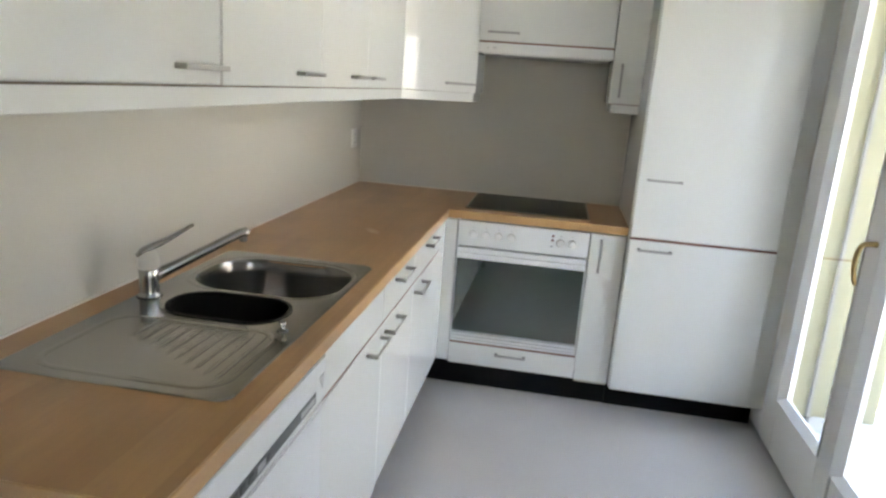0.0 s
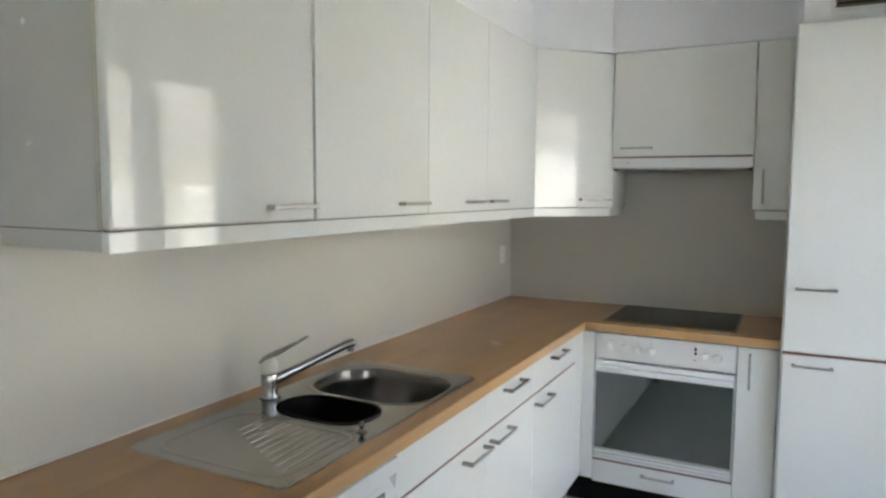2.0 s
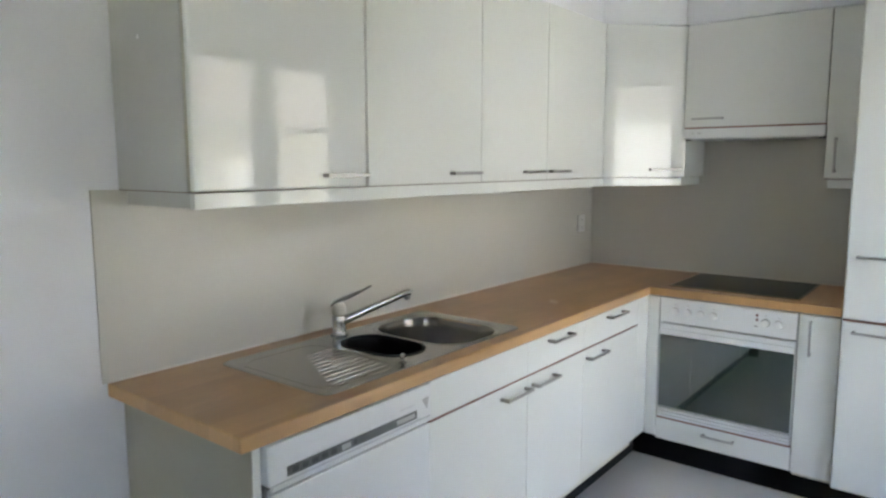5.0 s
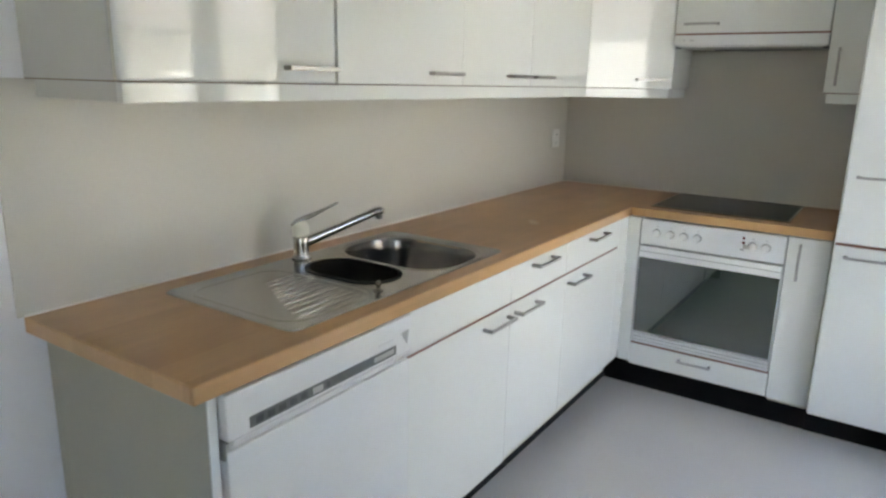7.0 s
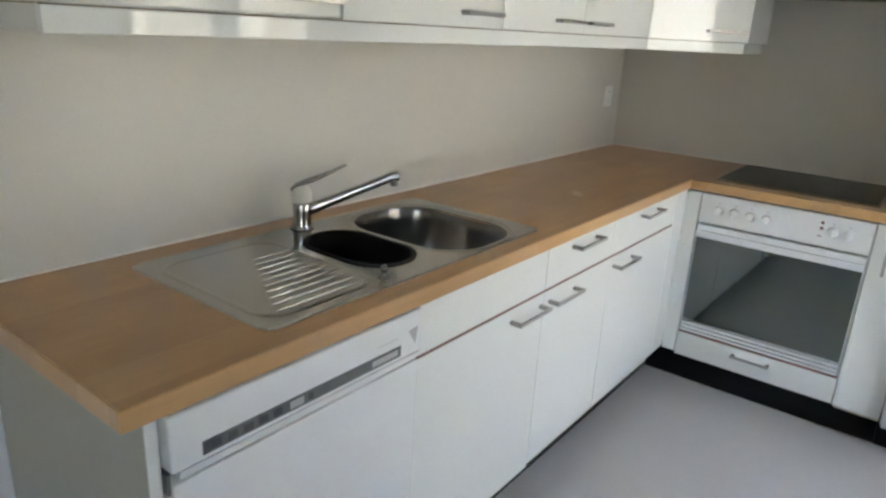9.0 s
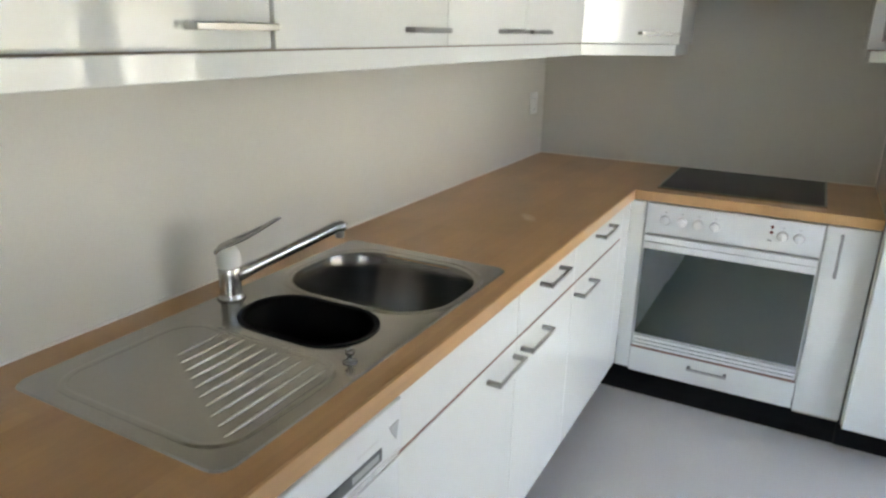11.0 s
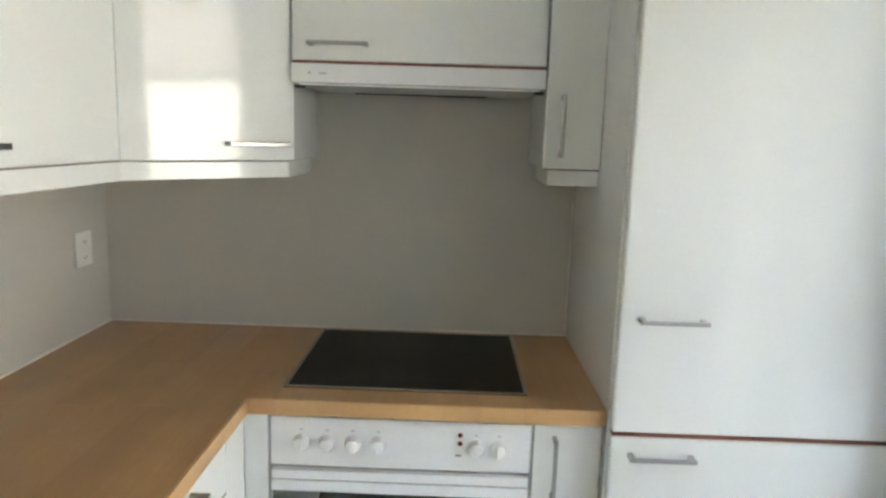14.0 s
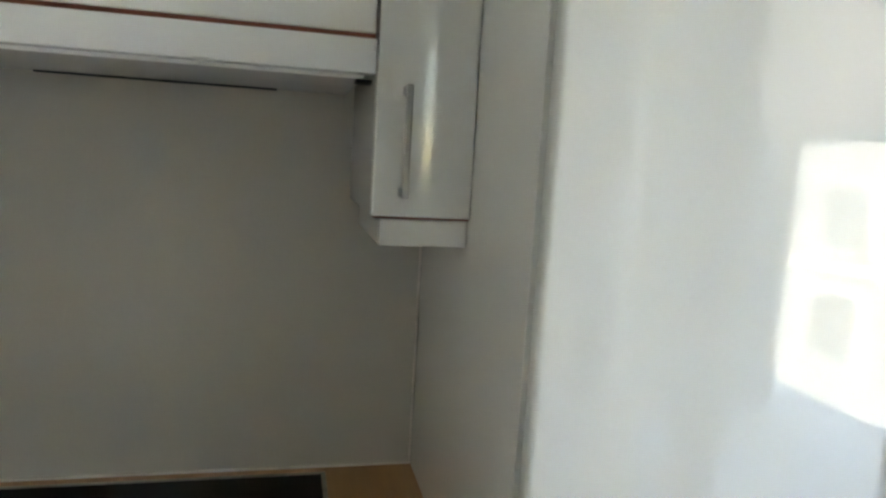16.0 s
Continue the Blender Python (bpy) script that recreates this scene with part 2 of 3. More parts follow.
def tube(points, radii, sides=16, flat=1.0):
    """A round bar through points; flat squeezes it in height."""
    bm = bmesh.new()
    pts = [Vector(p) for p in points]
    rings = []
    for i, p in enumerate(pts):
        d = (pts[min(i + 1, len(pts) - 1)] - pts[max(i - 1, 0)]).normalized()
        side = d.cross(Vector((0, 0, 1)))
        side = side.normalized() if side.length > 1e-4 else Vector((1, 0, 0))
        up = side.cross(d).normalized()
        rings.append([bm.verts.new(p + radii[i] * (math.cos(a) * side + flat * math.sin(a) * up))
                      for a in (2 * math.pi * k / sides for k in range(sides))])
    for a, b in zip(rings, rings[1:]):
        for k in range(sides):
            bm.faces.new((a[k], a[(k + 1) % sides], b[(k + 1) % sides], b[k]))
    bm.faces.new(rings[0]), bm.faces.new(rings[-1])
    return bm


def lathe(profile, centre, sides=24):
    """A turned body: rows of radius and height about an upright axis."""
    return tube([(centre[0], centre[1], centre[2] + h) for r, h in profile], [r for r, h in profile], sides)


def frame_at(origin, along, out):
    """A matrix whose x runs along, z points out of a face, and y crosses both."""
    a, o = Vector(along).normalized(), Vector(out).normalized()
    m = Matrix((a, o.cross(a), o)).transposed().to_4x4()
    return Matrix.Translation(origin) @ m


def bar_handle(length, m, width=0.011, stand=0.03, thick=0.008):
    """A flat bar handle on two short feet, centred on m's origin; m's z points out of the door."""
    bm = box(-length / 2, length / 2, -width / 2, width / 2, stand - thick, stand, 0.0022)
    for s in (-1, 1):
        x = s * (length / 2 - 0.007)
        box(x - 0.006, x + 0.006, -width / 2, width / 2, -0.001, stand - thick / 2, 0.002, into=bm)
    return turned(bm, m)


def rounded_outline(x0, x1, y0, y1, r, steps=10):
    """A plan outline with round corners."""
    pts = []
    for cx, cy, a0 in ((x1 - r, y1 - r, 0), (x0 + r, y1 - r, 90), (x0 + r, y0 + r, 180), (x1 - r, y0 + r, 270)):
        for k in range(steps + 1):
            a = radians(a0 + 90 * k / steps)
            pts.append((cx + r * math.cos(a), cy + r * math.sin(a)))
    return pts


def wall_with_hole(x0, x1, y0, y1, z0, z1, hy0, hy1, hz0, hz1):
    """A wall across x with one opening through it."""
    bm = box(x0, x1, y0, hy0, z0, z1)
    box(x0, x1, hy1, y1, z0, z1, into=bm)
    box(x0, x1, hy0, hy1, hz1, z1, into=bm)
    if hz0 > z0:
        box(x0, x1, hy0, hy1, z0, hz0, into=bm)
    return bm


EAST = (1, 0, 0)
SOUTH = (0, -1, 0)

# ---- the room ----
TOP = 0.87          # worktop
CEIL = 2.44
WALL_X = 2.085      # inner face of the glazed wall
REAR = -5.8
DOOR_Y0, DOOR_Y1, DOOR_Z = -1.82, -0.65, 2.18

piece("floor", box(-1.9, WALL_X + 0.0499, REAR - 0.2, 0.2, -0.12, 0.0), VINYL, "pale grey vinyl floor with a faint sheen", "floor")
piece("ceiling", box(-1.9, WALL_X + 0.0499, REAR - 0.2, 0.2, CEIL, CEIL + 0.2), CEILING, "plain white painted ceiling", "ceiling")
piece("wall_west", box(-0.2, 0.0, -3.9, 0.0, 0.0, CEIL), PLASTER, "white plastered wall behind the sink run", "wall")
back = box(-1.9, -1.7, REAR, -3.7, 0.0, CEIL)
box(-1.7, -0.2, -3.9, -3.7, 0.0, CEIL, into=back)
piece("wall_alcove", back, PLASTER, "plain white wall round the rear part of the room", "wall")
piece("wall_north", box(-0.2, WALL_X + 0.0499, 0.0, 0.2, 0.0, CEIL), PLASTER, "white plastered wall behind the hob", "wall")
south = box(-1.9, WALL_X + 0.0499, REAR - 0.2, REAR, 0.0, CEIL)
piece("wall_south", south, PLASTER, "plain white plastered rear wall", "wall")
east = wall_with_hole(WALL_X, WALL_X + 0.05, -2.6, 0.0, 0.0, CEIL, DOOR_Y0, DOOR_Y1, 0.0, DOOR_Z)
# rear opening is added only to let daylight onto the west wall
merge(east, wall_with_hole(WALL_X, WALL_X + 0.05, REAR, -2.6, 0.0, CEIL, -4.95, -3.95, 0.75, 2.3))
piece("wall_east", east, PLASTER, "white plastered wall with a glazed door", "wall")

# splashback panels and their seals
piece("splashback_west", box(0.0, 0.006, -2.892, -0.006, TOP, 1.388), SPLASH, "taupe laminate splashback above the sink worktop", "splashback")
piece("splashback_north", box(0.0, 1.405, -0.006, 0.0, TOP, 1.66), SPLASH, "taupe laminate splashback behind the hob", "splashback")
piece("seal_west", box(0.006, 0.011, -2.88, -0.011, TOP, TOP + 0.005, 0.0015), SEAL, "white silicone joint along the worktop", "trim")
piece("seal_north", box(0.006, 1.403, -0.011, -0.006, TOP, TOP + 0.005, 0.0015), SEAL, "white silicone joint behind the hob", "trim")
piece("seal_corner", box(1.399, 1.403, -0.012, -0.006, TOP + 0.005, 1.40, 0.001), SEAL, "white silicone joint in the corner", "trim")

# bulkhead over the wall cabinets, stopping short of the ceiling
BULK = [(0.002, -2.80), (0.335, -2.80), (0.335, -0.615), (0.635, -0.325), (1.425, -0.325), (1.425, -0.002), (0.002, -0.002)]
piece("bulkhead", prism(BULK, 2.117, CEIL - 0.014), PLASTER, "white plastered bulkhead above the wall cabinets", "bulkhead")
piece("bulkhead_gap", prism([(0.004, -2.78), (0.322, -2.78), (0.322, -0.62), (0.63, -0.314), (1.42, -0.314), (1.42, -0.004), (0.004, -0.004)], CEIL - 0.0135, CEIL - 0.0005), SHADOWGAP, "black shadow gap under the ceiling", "trim")


# ---- glazed door to the balcony ----
def glazed_leaf(y0, y1, handle_y=None, meeting=0.072):
    """One leaf: stiles, rails, sloped beads and a pane."""
    leaf = thing("door_1", (WALL_X + 0.03, (y0 + y1) / 2, 0.012), "white painted wooden balcony door leaf with a tall clear pane", "door", "balcony door leaves", "structure")
    xa, xb = WALL_X - 0.012, WALL_X + 0.045
    stile, low, high = 0.061, 0.235, 0.13
    z0, z1 = 0.012, DOOR_Z - 0.03
    part("stile", box(xa, xb, y0, y0 + stile, z0, z1, 0.004), PAINTWOOD, leaf)
    part("stile", box(xa, xb, y1 - meeting, y1, z0, z1, 0.004), PAINTWOOD, leaf)
    if handle_y is not None:
        part("cover_strip", box(xa - 0.008, xa + 0.004, y0 - 0.062, y0 + 0.018, z0 + 0.01, z1 - 0.01, 0.004), PAINTWOOD, leaf)
    part("bottom_rail", box(xa, xb, y0 + stile, y1 - meeting, z0, z0 + low, 0.004), PAINTWOOD, leaf)
    part("top_rail", box(xa, xb, y0 + stile, y1 - meeting, z1 - high, z1, 0.004), PAINTWOOD, leaf)
    ya, yb, za, zb = y0 + stile, y1 - meeting, z0 + low, z1 - high
    d = 0.022
    for name, a, b in (("bead", (ya, za), (yb, za)), ("bead", (yb, za), (yb, zb)), ("bead", (yb, zb), (ya, zb)), ("bead", (ya, zb), (ya, za))):
        cy, cz = (ya + yb) / 2, (za + zb) / 2

        def inner(p):
            return (p[0] + (d if p[0] < cy else -d), p[1] + (d if p[1] < cz else -d))

        bm = bmesh.new()
        rows = []
        for (py, pz) in (a, b):
            qy, qz = inner((py, pz))
            rows.append([bm.verts.new(v) for v in ((xa - 0.006, py, pz), (xa + 0.024, qy, qz), (xa + 0.03, qy, qz), (xa + 0.03, py, pz))])
        for k in range(4):
            bm.faces.new((rows[0][k], rows[0][(k + 1) % 4], rows[1][(k + 1) % 4], rows[1][k]))
        bm.faces.new(rows[0]), bm.faces.new(rows[1])
        part(name, bm, PAINTWOOD, leaf)
    pane = part("pane", box(xa + 0.0245, xa + 0.0295, ya + 0.004, yb - 0.004, za + 0.004, zb - 0.004), PANE, leaf, "clear glass pane")
    pane.visible_shadow = False
    if handle_y is not None:
        h = 1.035
        lever = [(0.001, h, 0.0), (0.022, h, 0.0), (0.040, h - 0.002, 0.0), (0.050, h - 0.012, 0.004), (0.055, h - 0.030, 0.008), (0.056, h - 0.060, 0.012), (0.053, h - 0.092, 0.013), (0.047, h - 0.122, 0.012), (0.041, h - 0.138, 0.010)]
        handle = part("door_handle", tube([(xa - out, handle_y + side, z) for out, z, side in lever], [0.0105, 0.009, 0.009, 0.009, 0.0088, 0.0085, 0.0082, 0.0075, 0.005], 14), BRASS, leaf, "curved aged brass lever handle turned down", smooth=True)
        part("backplate", box(xa - 0.006, xa - 0.0005, handle_y - 0.015, handle_y + 0.015, 1.0, 1.07, 0.004), BRASS, handle)
    return leaf


glazed_leaf(-1.303, DOOR_Y1 - 0.005, -1.332, 0.135)
glazed_leaf(DOOR_Y0 + 0.005, -1.306, None, 0.061)
sill = thing("door_frame", (WALL_X + 0.1, -1.29, 0.0), "white painted wooden frame round the balcony door", "door frame", kind="structure")
part("sill", box(WALL_X + 0.002, WALL_X + 0.17, DOOR_Y0 + 0.001, DOOR_Y1 - 0.001, 0.0005, 0.010), CONCRETE, sill)
part("jamb", box(WALL_X + 0.052, WALL_X + 0.075, DOOR_Y1 - 0.02, DOOR_Y1 - 0.001, 0.011, DOOR_Z - 0.001, 0.003), PAINTWOOD, sill)
part("jamb", box(WALL_X + 0.052, WALL_X + 0.075, DOOR_Y0 + 0.001, DOOR_Y0 + 0.05, 0.011, DOOR_Z - 0.001, 0.003), PAINTWOOD, sill)
part("head", box(WALL_X + 0.052, WALL_X + 0.075, DOOR_Y0 + 0.051, DOOR_Y1 - 0.051, DOOR_Z - 0.05, DOOR_Z - 0.001, 0.003), PAINTWOOD, sill)

# ---- outside ----
guide = thing("shutter_guide", (WALL_X + 0.168, DOOR_Y1 - 0.012, 0.011), "dark metal shutter guide rail in the door reveal", "guide rail")
part("rail", box(WALL_X + 0.160, WALL_X + 0.174, DOOR_Y1 - 0.018, DOOR_Y1 - 0.001, 0.011, DOOR_Z - 0.001, 0.002), GREYTRIM, guide)
piece("ground", box(-400, 400, -400, 400, -6.4, -6.2), GROUND, "green ground outside far below the balcony", "ground")
piece("balcony_slab", box(WALL_X + 0.1755, 4.75, -4.2, -0.1, -0.2, -0.02), CONCRETE, "pale concrete balcony floor", "balcony floor")
piece("balcony_side_wall", box(WALL_X + 0.1755, 2.70, -0.30, -0.1, -0.2, 2.9), YELLOW, "short pale yellow rendered wall beside the balcony door", "wall")
# unseen slab, added to hold high sky light off the fridge side
piece("balcony_sky_shield", box(WALL_X + 0.1755, 3.1, -4.2, -0.1, 2.55, 2.75), CONCRETE, "unseen pale concrete slab added over the balcony to cut sky light", "balcony")
# unseen panel, added to keep bright outdoors out of the fridge door's reflection
piece("balcony_blocker", box(WALL_X + 0.1755, 4.08, -3.56, -3.40, -0.2, 2.54), BLOCKER, "unseen dark grey panel added at the balcony end to block reflections", "wall")
outer = wall_with_hole(WALL_X + 0.05, WALL_X + 0.175, -2.6, 0.2, -0.2, 2.9, DOOR_Y0, DOOR_Y1, 0.0, DOOR_Z)
# matching hole for the added rear opening
merge(outer, wall_with_hole(WALL_X + 0.05, WALL_X + 0.175, -6.0, -2.6, -0.2, 2.9, -4.95, -3.95, 0.75, 2.3))
piece("outer_wall_face", outer, YELLOW, "pale yellow rendered outside face of the house", "wall")


def far_building(x, y0, y1, mat, label):
    """A block of flats across the yard: two rows of windows, a floor band and a pitched roof."""
    house = thing("apartment_building", (x, (y0 + y1) / 2, -6.2), label, "building", "apartment buildings")
    part("wall", box(x, x + 13.0, y0, y1, -6.2, 2.85), mat, house)
    roof = bmesh.new()
    section = ((x - 0.15, 2.8), (x - 0.15, 2.95), (x + 6.5, 12.5), (x + 13.15, 2.95), (x + 13.15, 2.8))
    rows = [[roof.verts.new((rx, y, z)) for rx, z in section] for y in (y0 - 0.4, y1 + 0.2)]
    roof.faces.new(rows[0]), roof.faces.new(rows[1])
    for k in range(5):
        roof.faces.new((rows[0][k], rows[0][(k + 1) % 5], rows[1][(k + 1) % 5], rows[1][k]))
    part("roof", roof, ROOFTILE, house, "grey tiled pitched roof")
    part("floor_band", box(x - 0.05, x - 0.001, y0, y1, -1.25, -0.95), CONCRETE, house, "pale grey band between the floors")
    for floor_z in (-3.75, -0.55):
        for k in range(int((y1 - y0) / 4.2)):
            y = y0 + 1.6 + 4.2 * k
            w = part("window", box(x - 0.07, x + 0.02, y - 1.0, y + 1.0, floor_z - 0.1, floor_z + 2.05), PAINTWOOD, house)
            part("pane", box(x - 0.085, x - 0.07, y - 0.92, y + 0.92, floor_z - 0.02, floor_z + 1.97), WINDOWDARK, w, "grey window pane")


far_building(17.0, -60.0, 4.0, FACADE, "pale grey rendered apartment building across the yard")
# added dark block; keeps the first wall cabinet's pane reflections dim
far_building(19.0, 5.0, 31.0, FACADE_DARK, "dark taupe building added across the yard to dim door reflections")


def added_window(name, m, width, low, high, label):
    """An added framed window in an opening; m's x runs along the wall and its y points out."""
    win = thing(name, m.translation, label, "window", kind="structure")
    for a, b, c, d in ((0, 0.06, low, high), (width - 0.06, width, low, high), (0.06, width - 0.06, low, low + 0.06), (0.06, width - 0.06, high - 0.06, high)):
        part("window_frame", turned(box(a + 0.001, b - 0.001, -0.03, 0.03, c, d, 0.003), m), PAINTWOOD, win)
    pane = part("pane", turned(box(0.06, width - 0.06, -0.0025, 0.0025, low + 0.06, high - 0.06), m), PANE, win, "clear glass pane")
    pane.visible_shadow = False


# unseen window, added to brighten the west wall
added_window("added_light_window", pose(WALL_X + 0.09, -3.95, 0, rz=-90), 1.0, 0.75, 2.3, "unseen white framed window added to light the rear part of the room")


# ---- base units ----
FRONT_W = 0.592     # front plane of the sink run
FRONT_N = -0.567    # front plane of the hob run
BASE_TOP = 0.826


def west_door(name, parent, y0, y1, z0, z1, mat=None, proud=0.0):
    return part(name, box(FRONT_W - 0.019, FRONT_W + proud, y0 + 0.001, y1 - 0.001, z0, z1, 0.003), mat or LACQUER, parent)


def west_handle(parent, y, z, length=0.165):
    part("handle", bar_handle(length, frame_at((FRONT_W, y, z), (0, 1, 0), EAST), 0.011, 0.036, 0.0065), HANDLE, parent, "satin nickel bar handle")


def north_handle(parent, x, z, length=0.145, upright=False, y=FRONT_N):
    along = (0, 0, 1) if upright else (1, 0, 0)
    part("handle", bar_handle(length, frame_at((x, y, z), along, SOUTH), 0.0095, 0.03, 0.0065), HANDLE, parent, "satin nickel bar handle")


def base_unit(y0, y1, bottom, doors, drawers, label):
    """A base unit on the sink run: doors and drawers are rows of y0, y1, handle centre or None."""
    unit = thing("base_cabinet", (0.3, (y0 + y1) / 2, 0.0), label, "cabinet", "base cabinets")
    bm = box(0.02, FRONT_W - 0.022, y0 + 0.001, y0 + 0.019, 0.105, TOP - 0.037)
    box(0.02, FRONT_W - 0.022, y1 - 0.019, y1 - 0.001, 0.105, TOP - 0.037, into=bm)
    box(0.02, FRONT_W - 0.022, y0 + 0.019, y1 - 0.019, 0.105, 0.123, into=bm)
    box(0.02, 0.03, y0 + 0.019, y1 - 0.019, 0.123, 0.66, into=bm)
    part("body", bm, MELAMINE, unit)
    part("edge_strip", box(FRONT_W - 0.0215, FRONT_W - 0.0015, y0 + 0.003, y1 - 0.003, 0.7002, 0.7060), CORE, unit, "reddish brown edge between drawer and door")
    for a, b, h in drawers:
        d = west_door("drawer_front", unit, a, b, 0.7065, BASE_TOP)
        if h is not None:
            west_handle(d, h, 0.802)
    for a, b, h in doors:
        d = west_door("cabinet_door", unit, a, b, bottom, 0.6995)
        if h is not None:
            west_handle(d, h, 0.664)
    return unit


base_unit(-2.232, -1.68, 0.128, [(-2.232, -1.68, -1.774)], [(-2.232, -1.68, None)], "white gloss sink cabinet with a blank upper front")
base_unit(-1.68, -0.69, 0.143, [(-1.68, -1.244, -1.573), (-1.244, -0.69, -1.146)], [(-1.68, -1.244, -1.461), (-1.244, -0.69, -0.958)], "white gloss double base cabinet with two drawers over two doors")

corner = thing("corner_filler", (0.3, -0.35, 0.0), "white gloss filler strips in the inner corner", "cabinet", "base cabinets")
part("strip", box(FRONT_W - 0.019, FRONT_W - 0.001, -0.688, FRONT_N - 0.0005, 0.143, BASE_TOP, 0.002), LACQUER, corner)
part("strip", box(FRONT_W - 0.0005, 0.6462, FRONT_N, FRONT_N + 0.018, 0.135, BASE_TOP, 0.002), LACQUER, corner)

end_panel = thing("end_panel", (0.3, -2.83, 0.0), "cream melamine end panel beside the dishwasher, shade put into its colour", "panel")
part("board", box(0.004, FRONT_W - 0.012, -2.838, -2.819, 0.0, TOP - 0.0355, 0.001), ENDPANEL_SHADED, end_panel)
part("edge_band", box(FRONT_W - 0.0118, FRONT_W - 0.006, -2.8385, -2.8185, 0.0, TOP - 0.036, 0.001), LACQUER, end_panel, "white front edging")


def dishwasher():
    y0, y1 = -2.812, -2.236
    d = thing("dishwasher", (0.3, (y0 + y1) / 2, 0.0), "white dishwasher with a dark control strip under the worktop", "dishwasher")
    part("body", box(0.05, 0.565, y0 + 0.002, y1 - 0.002, 0.11, TOP - 0.04), GREYTRIM, d)
    panel = part("control_panel", box(0.566, FRONT_W + 0.012, y0, y1, 0.729, 0.827, 0.006, 3), ENAMEL, d)
    strip = part("display_strip", box(FRONT_W + 0.0115, FRONT_W + 0.0135, y0 + 0.052, y1 - 0.066, 0.7395, 0.7635, 0.0006), STRIPGREY, panel, "grey strip with button marks")
    for k in range(5):
        y = y0 + 0.066 + 0.030 * k
        part("button", box(FRONT_W + 0.0133, FRONT_W + 0.0148, y, y + 0.019, 0.7445, 0.7585, 0.0005), DARKSTRIP, strip)
    part("button", box(FRONT_W + 0.0133, FRONT_W + 0.0148, y0 + 0.222, y0 + 0.252, 0.7445, 0.7585, 0.0005), PALEPRINT, strip)
    part("button", box(FRONT_W + 0.0133, FRONT_W + 0.0148, y0 + 0.262, y0 + 0.274, 0.7445, 0.7585, 0.0005), DARKSTRIP, strip)
    part("label", box(FRONT_W + 0.0133, FRONT_W + 0.0141, y1 - 0.150, y1 - 0.076, 0.7455, 0.7575), PALEPRINT, strip, "pale printed label")
    part("print_mark", box(FRONT_W + 0.0118, FRONT_W + 0.0124, y1 - 0.135, y1 - 0.075, 0.779, 0.784), FAINTPRINT, panel)
    grip = bmesh.new()
    xs = (FRONT_W + 0.0118, FRONT_W + 0.0138)
    rows = [[grip.verts.new((x, y, z)) for y, z in ((y1 - 0.043, 0.787), (y1 - 0.014, 0.79), (y1 - 0.022, 0.755))] for x in xs]
    grip.faces.new(rows[0]), grip.faces.new(rows[1])
    for k in range(3):
        grip.faces.new((rows[0][k], rows[0][(k + 1) % 3], rows[1][(k + 1) % 3], rows[1][k]))
    part("latch_mark", grip, PALEPRINT, panel, "grey triangular mark")
    lip = bmesh.new()
    rows = [[lip.verts.new((x, y, z)) for x, z in ((FRONT_W + 0.0115, 0.7288), (FRONT_W + 0.0062, 0.712), (FRONT_W - 0.004, 0.7088), (FRONT_W - 0.004, 0.7288))] for y in (y0 + 0.014, y1 - 0.003)]
    lip.faces.new(rows[0]), lip.faces.new(rows[1])
    for k in range(4):
        lip.faces.new((rows[0][k], rows[0][(k + 1) % 4], rows[1][(k + 1) % 4], rows[1][k]))
    part("grip_lip", lip, ENAMEL, panel)
    part("door", box(0.566, FRONT_W + 0.006, y0 + 0.002, y1 - 0.001, 0.128, 0.7055, 0.004, 2), ENAMEL, d)
    part("hinge_cap", box(0.57, FRONT_W + 0.003, y0 - 0.004, y0 + 0.0015, 0.69, 0.727, 0.001), GREYTRIM, d)
    return d


dishwasher()

plinth = thing("plinth", (0.5, -1.5, 0.0), "matt black plinth under the base cabinets", "plinth", kind="structure")
part("board", box(0.500, 0.516, -2.815, -0.515, 0.0, 0.14), PLINTH, plinth)
part("board", box(0.5165, 1.402, -0.515, -0.499, 0.0, 0.14), PLINTH, plinth)
part("board", box(1.4025, 2.062, -0.520, -0.504, 0.0, 0.125), PLINTH, plinth)

# ---- worktop ----
def worktop():
    w = thing("worktop", (0.3, -1.4, TOP), "beech-patterned laminate worktop round the corner", "worktop")
    xs = [0.0065, 0.13, 0.53, 0.5997, 1.4035]
    ys = [-2.8747, -2.25, -1.725, -0.5797, -0.0065]
    bm = bmesh.new()
    for i in range(4):
        for j in range(4):
            if i == 3 and j < 3:
                continue
            if i == 1 and j == 1:
                continue
            bm.faces.new([bm.verts.new(v) for v in ((xs[i], ys[j], TOP), (xs[i + 1], ys[j], TOP), (xs[i + 1], ys[j + 1], TOP), (xs[i], ys[j + 1], TOP))])
    bmesh.ops.remove_doubles(bm, verts=bm.verts, dist=1e-5)
    out = bmesh.ops.extrude_face_region(bm, geom=bm.faces[:])
    bmesh.ops.translate(bm, vec=(0, 0, -0.036), verts=[g for g in out["geom"] if isinstance(g, bmesh.types.BMVert)])
    bmesh.ops.recalc_face_normals(bm, faces=bm.faces)

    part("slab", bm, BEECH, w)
    low, high = TOP - 0.0362, TOP + 0.0003
    part("edge_band", box(0.5999, 0.6057, -2.8805, -0.5857, low, high, 0.0027, 3), BEECH_EDGE, w, "lighter beech edging")
    part("edge_band", box(0.5999, 1.4035, -0.5855, -0.5799, low, high, 0.0027, 3), BEECH_EDGE, w, "lighter beech edging")
    part("edge_band", box(0.0065, 0.5996, -2.8805, -2.8749, low, high, 0.0027, 3), BEECH_EDGE, w, "lighter beech edging")
    return w


worktop()


